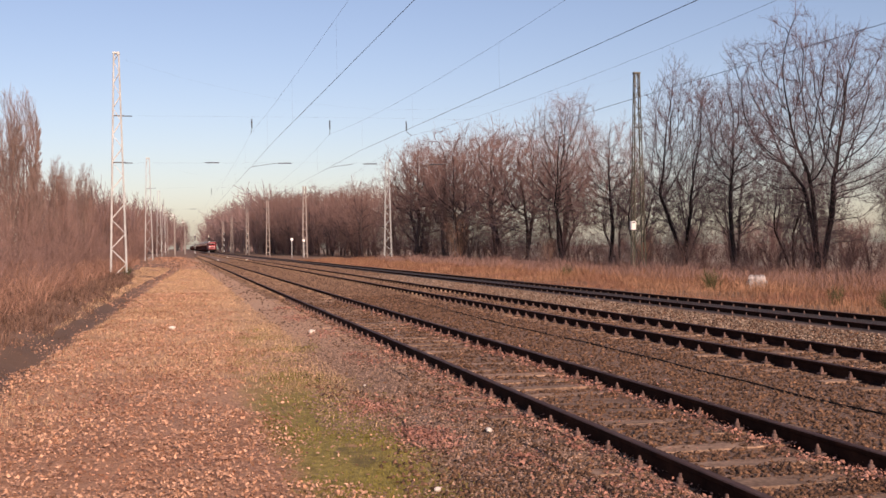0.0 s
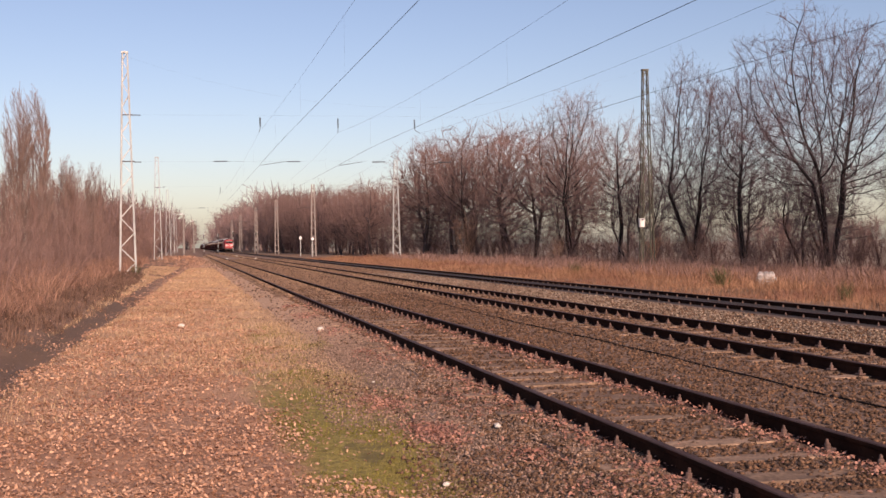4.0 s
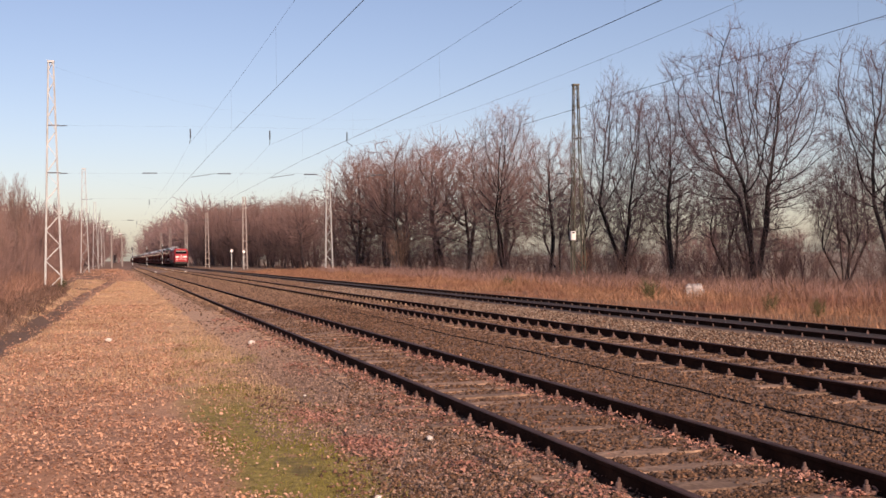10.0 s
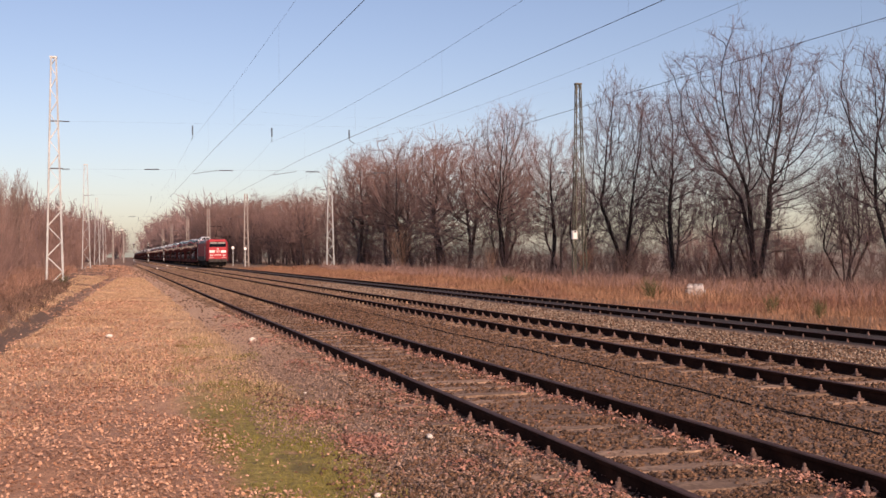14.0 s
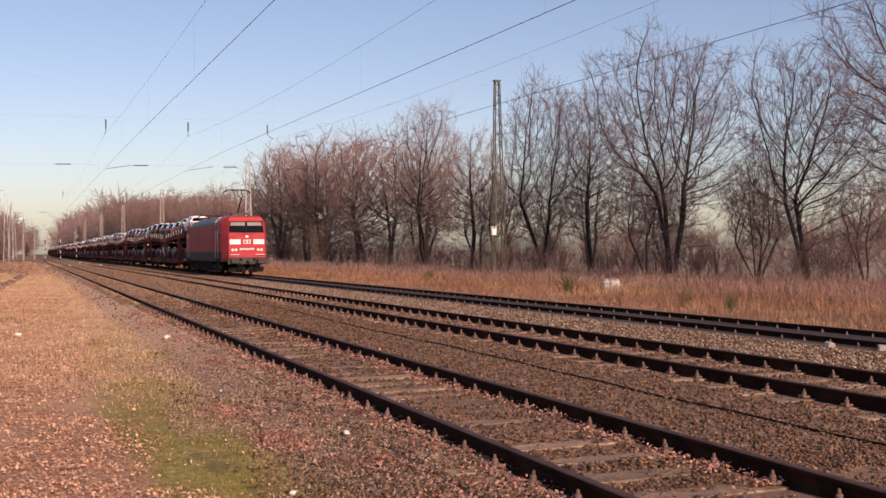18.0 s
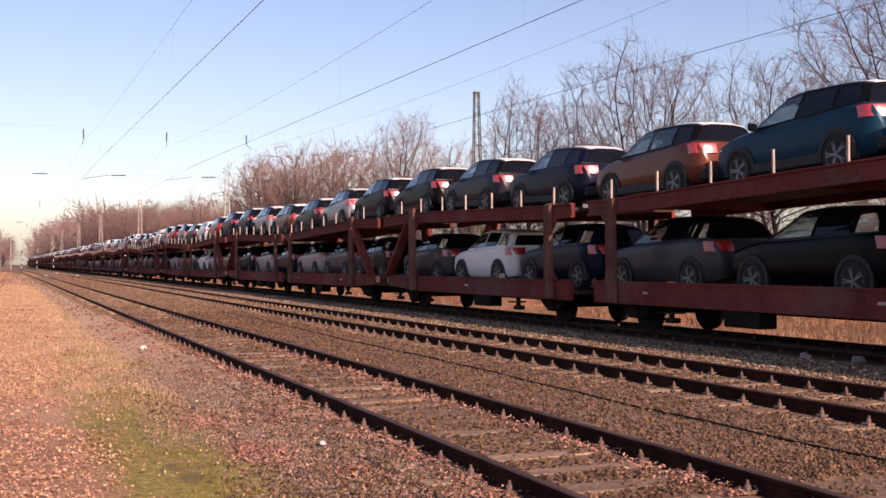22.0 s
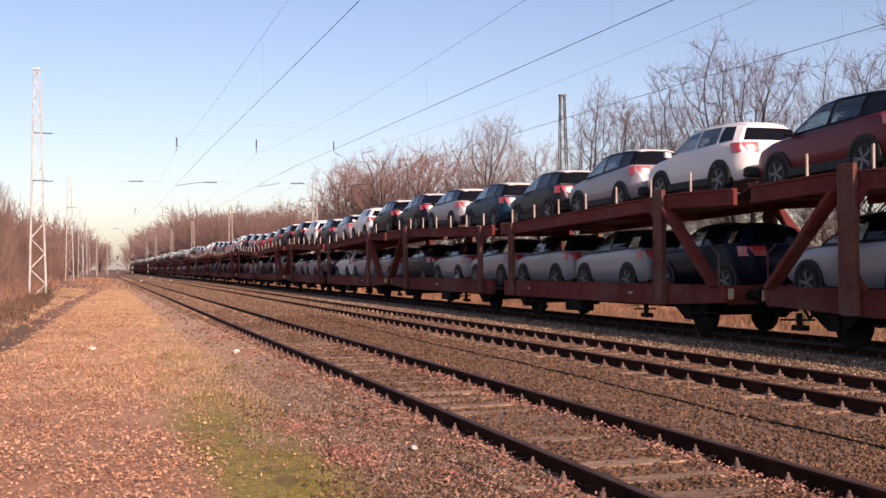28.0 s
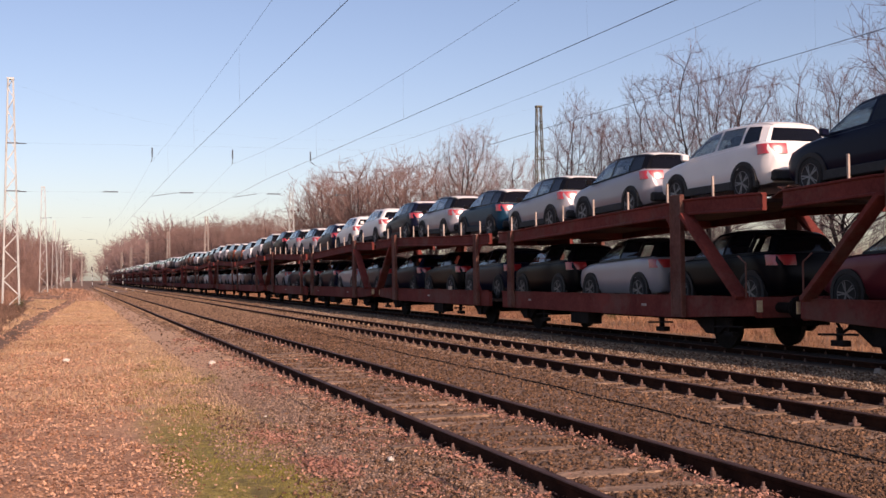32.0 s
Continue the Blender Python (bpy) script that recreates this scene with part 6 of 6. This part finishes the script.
fallen_leaves(60000, (-4.5, 2.6), (36, 190), 33, 1.5, lambda x, y, r: r < 0.3 * np.clip(1.6 - np.abs(x + 0.6) / 2.2, 0.1, 1), "far_leaf_litter", "reddish brown fallen leaves further along the path")
v, f = blades(34000, (22.5, 34), (15, 130), 0.9, 0.006, 35, 1.3)
tagged(new("reddish_weeds", fast_mesh("reddish_weeds", v, f, TWIG_RED)), "reddish dry weeds before the wood edge", "weeds", kind="stuff")

# ---- small things along the line ----


def on_ground(x, y, dz=0.0, rz=0.0):
    return pose(x, y, float(gz(x, y)) + dz, 0, 0, rz)


def pale_stone(x, y, s, seed, mat=None, label="pale stone lying on the leaf litter", category="stone"):
    rng = random.Random(seed)
    b = Build()
    rings = []
    for h, k in ((-0.3, 0.6), (0.1, 1.0), (0.55, 0.85), (0.75, 0.35)):
        rings.append([(s * k * math.cos(a * 0.785) * rng.uniform(0.8, 1.2), s * k * math.sin(a * 0.785) * rng.uniform(0.7, 1.0), s * h * rng.uniform(0.85, 1.1)) for a in range(8)])
    b.loft(rings)
    ob = tagged(new("stone", b.mesh("stone", 0.004)), label, category, "pale stones")
    ob.data.materials.append(mat or PALE)
    ob.matrix_basis = on_ground(x, y, 0.02, rng.uniform(0, 360))


for i, (x, y, s) in enumerate(((-0.12, 23.4, 0.075), (2.56, 21.1, 0.085), (2.72, 9.3, 0.04), (1.75, 7.3, 0.03), (5.3, 146, 0.2), (8.4, 186, 0.24), (8.1, 158, 0.2), (9.3, 148, 0.2), (2.2, 12.9, 0.022))):
    pale_stone(x, y, s, 30 + i)


def tan_block(x, y, rz, seed):
    b = Build().loft([[(-0.15, -0.08, -0.02), (0.13, -0.10, -0.02), (0.14, 0.08, -0.02), (-0.12, 0.09, -0.02)], [(-0.12, -0.07, 0.11), (0.12, -0.08, 0.08), (0.10, 0.07, 0.12), (-0.11, 0.06, 0.13)]])
    ob = tagged(new("broken_block", b.mesh("broken_block", 0.02)), "chipped tan concrete block beside the main line", "concrete block", "tan blocks")
    ob.data.materials.append(CONCRETE)
    ob.matrix_basis = on_ground(x, y, 0.0, rz) @ Matrix.Scale(0.75, 4)


tan_block(12.30, 14.0, 20, 1)
tan_block(12.62, 13.15, -15, 2)


def ground_cable():
    b = Build()
    pts = [(6.62 + 0.05 * math.sin(y * 0.5) + 0.012 * max(0, y - 12), y, float(gz(6.6, y)) + 0.02 + 0.006 * math.sin(2.3 * y)) for y in np.arange(5, 60, 0.5)]
    b.loft([[(x + 0.011 * math.cos(1.0472 * k), y, z + 0.011 * math.sin(1.0472 * k)) for k in range(6)] for x, y, z in pts])
    ob = tagged(new("cable", b.mesh("cable", 0, True)), "thin dark cable lying on the ballast", "cable")
    ob.data.materials.append(BLACK)


ground_cable()


def mast_box():
    box = thing("equipment_box", "small white box fixed to the lattice mast", "box", m=pose(27.62, 61.7, 2.55))
    part("case", Build().box(-0.16, 0.16, -0.12, 0.12, 0, 0.55), WHITE, box, bevel=0.03)
    part("door_panel", Build().box(-0.13, 0.13, -0.135, -0.12, 0.05, 0.40), WHITE, box, bevel=0.004)
    part("label_plate", Build().box(-0.08, 0.08, -0.126, -0.12, 0.43, 0.51), BLACK, box, "dark illegible label")
    part("bracket", Build().box(0.16, 0.45, -0.04, 0.04, 0.25, 0.33), MAST_GREEN, box)
    part("conduit", Build().rod((0, 0, 0), (0, 0, -2.5), 0.03, n=8), MAST_GREEN, box)


mast_box()


def round_sign(x, y, h, r):
    sign = thing("round_sign", "white disc sign on a thin grey post", "sign", "trackside signs", m=on_ground(x, y))
    part("post", Build().rod((0, 0, -0.2), (0, 0, h), 0.06, n=8), MAST_PALE, sign)
    part("disc", Build().lathe((0, -0.08, h - 0.1), "y", [(-0.02, r), (0.02, r)], 20), WHITE, sign, "white sign disc")


round_sign(21.6, 187, 3.2, 0.26)
round_sign(19.5, 187, 3.3, 0.26)


def striped_post(x, y, h):
    post = thing("signal_post", "pale and dark banded signal post beside the track", "signal", "signal posts", m=on_ground(x, y))
    n = 7
    for i in range(n):
        part("band", Build().rod((0, 0, h * i / n - (0.2 if i == 0 else 0)), (0, 0, h * (i + 1) / n), 0.07, n=10), (DARK_GREY, MAST_PALE)[i % 2], post)
    part("signal_head", Build().box(-0.22, 0.22, -0.12, 0.12, h, h + 0.7), DARK_GREY, post, "dark signal head", bevel=0.04)
    for z in (0.25, 0.65):
        part("lens", Build().lathe((0, -0.17, h + z), "y", [(-0.03, 0.1), (0.03, 0.1)], 12), LENS, post)


striped_post(16.6, 262, 4.6)
striped_post(11.1, 262, 4.8)
striped_post(7.2, 250, 4.0)
striped_post(4.1, 252, 4.0)


def lamp_post(x, y, h):
    post = thing("lamp_post", "grey concrete lamp post with a white lamp", "street lamp", "lamp posts", m=on_ground(x, y))
    part("shaft", Build().rod((0, 0, -0.3), (0, 0, h), 0.24, 0.14, n=10), CONCRETE, post)
    part("arm", Build().beam((0, 0, h - 0.1), (-0.5, -0.2, h + 0.15), 0.1), CONCRETE, post)
    part("lamp_head", Build().box(-0.8, -0.1, -0.35, 0.05, h + 0.02, h + 0.25), WHITE, post, "white lamp head", bevel=0.05)


lamp_post(-0.4, 250, 9.0)
lamp_post(2.2, 300, 8.5)


CONCRETE_PALE = surface("weathered whitish concrete", (0.07, 0.055, 0.05), (0.60, 0.55, 0.50), 5, 40, 0.9, 0, 0.2)


def pale_marker():
    """Three weathered white lobes in the grass."""
    ob = thing("concrete_marker", "weathered white concrete channel piece lying in the grass", "concrete block", m=on_ground(22.1, 37.7, 0.36, -30))
    for i, x in enumerate((-0.20, 0.0, 0.20)):
        part("lobe", Build().loft([[(x - 0.12, -0.2, -0.4), (x + 0.12, -0.2, -0.4), (x + 0.12, 0.2, -0.4), (x - 0.12, 0.2, -0.4)], [(x - 0.13, -0.2, 0.12), (x + 0.13, -0.2, 0.12), (x + 0.13, 0.2, 0.12), (x - 0.13, 0.2, 0.12)], [(x - 0.06, -0.12, 0.22), (x + 0.08, -0.12, 0.25), (x + 0.08, 0.12, 0.25), (x - 0.08, 0.12, 0.25)]]), CONCRETE_PALE, ob, bevel=0.02)
    part("cross_bar", Build().box(-0.40, 0.40, -0.1, 0.1, -0.12, 0.02), CONCRETE_PALE, ob, bevel=0.02)


pale_marker()
BROOM = surface("dull green broom", (0.045, 0.05, 0.018), (0.12, 0.125, 0.045), 1, 6, 0.9, 0, 0, rand=0.3)
broom = [tree("broom_bush", 160, 1.3, SHRUB, 12, "dull green broom bush in the dry grass", "shrub", BROOM, BROOM, 0.5, 0.015, "broom bushes")]
plant(broom, [(19.6, 36.5, 0.75), (21.0, 56, 0.6), (18.0, 26.5, 0.5), (17.8, 24, 0.45), (-2.6, 58, 0.5)], 21)
russet = [tree("russet_bush", 170, 5.0, dict(SHRUB, thin=0.012), 10, "russet bush still holding brown leaves", "shrub", LEAF, LEAF, 0.5, 0.05, "russet bushes")]
plant(russet, [(31.0, 117, 1.0), (31.5, 88, 0.5), (32, 70, 0.45)], 22)

motions()
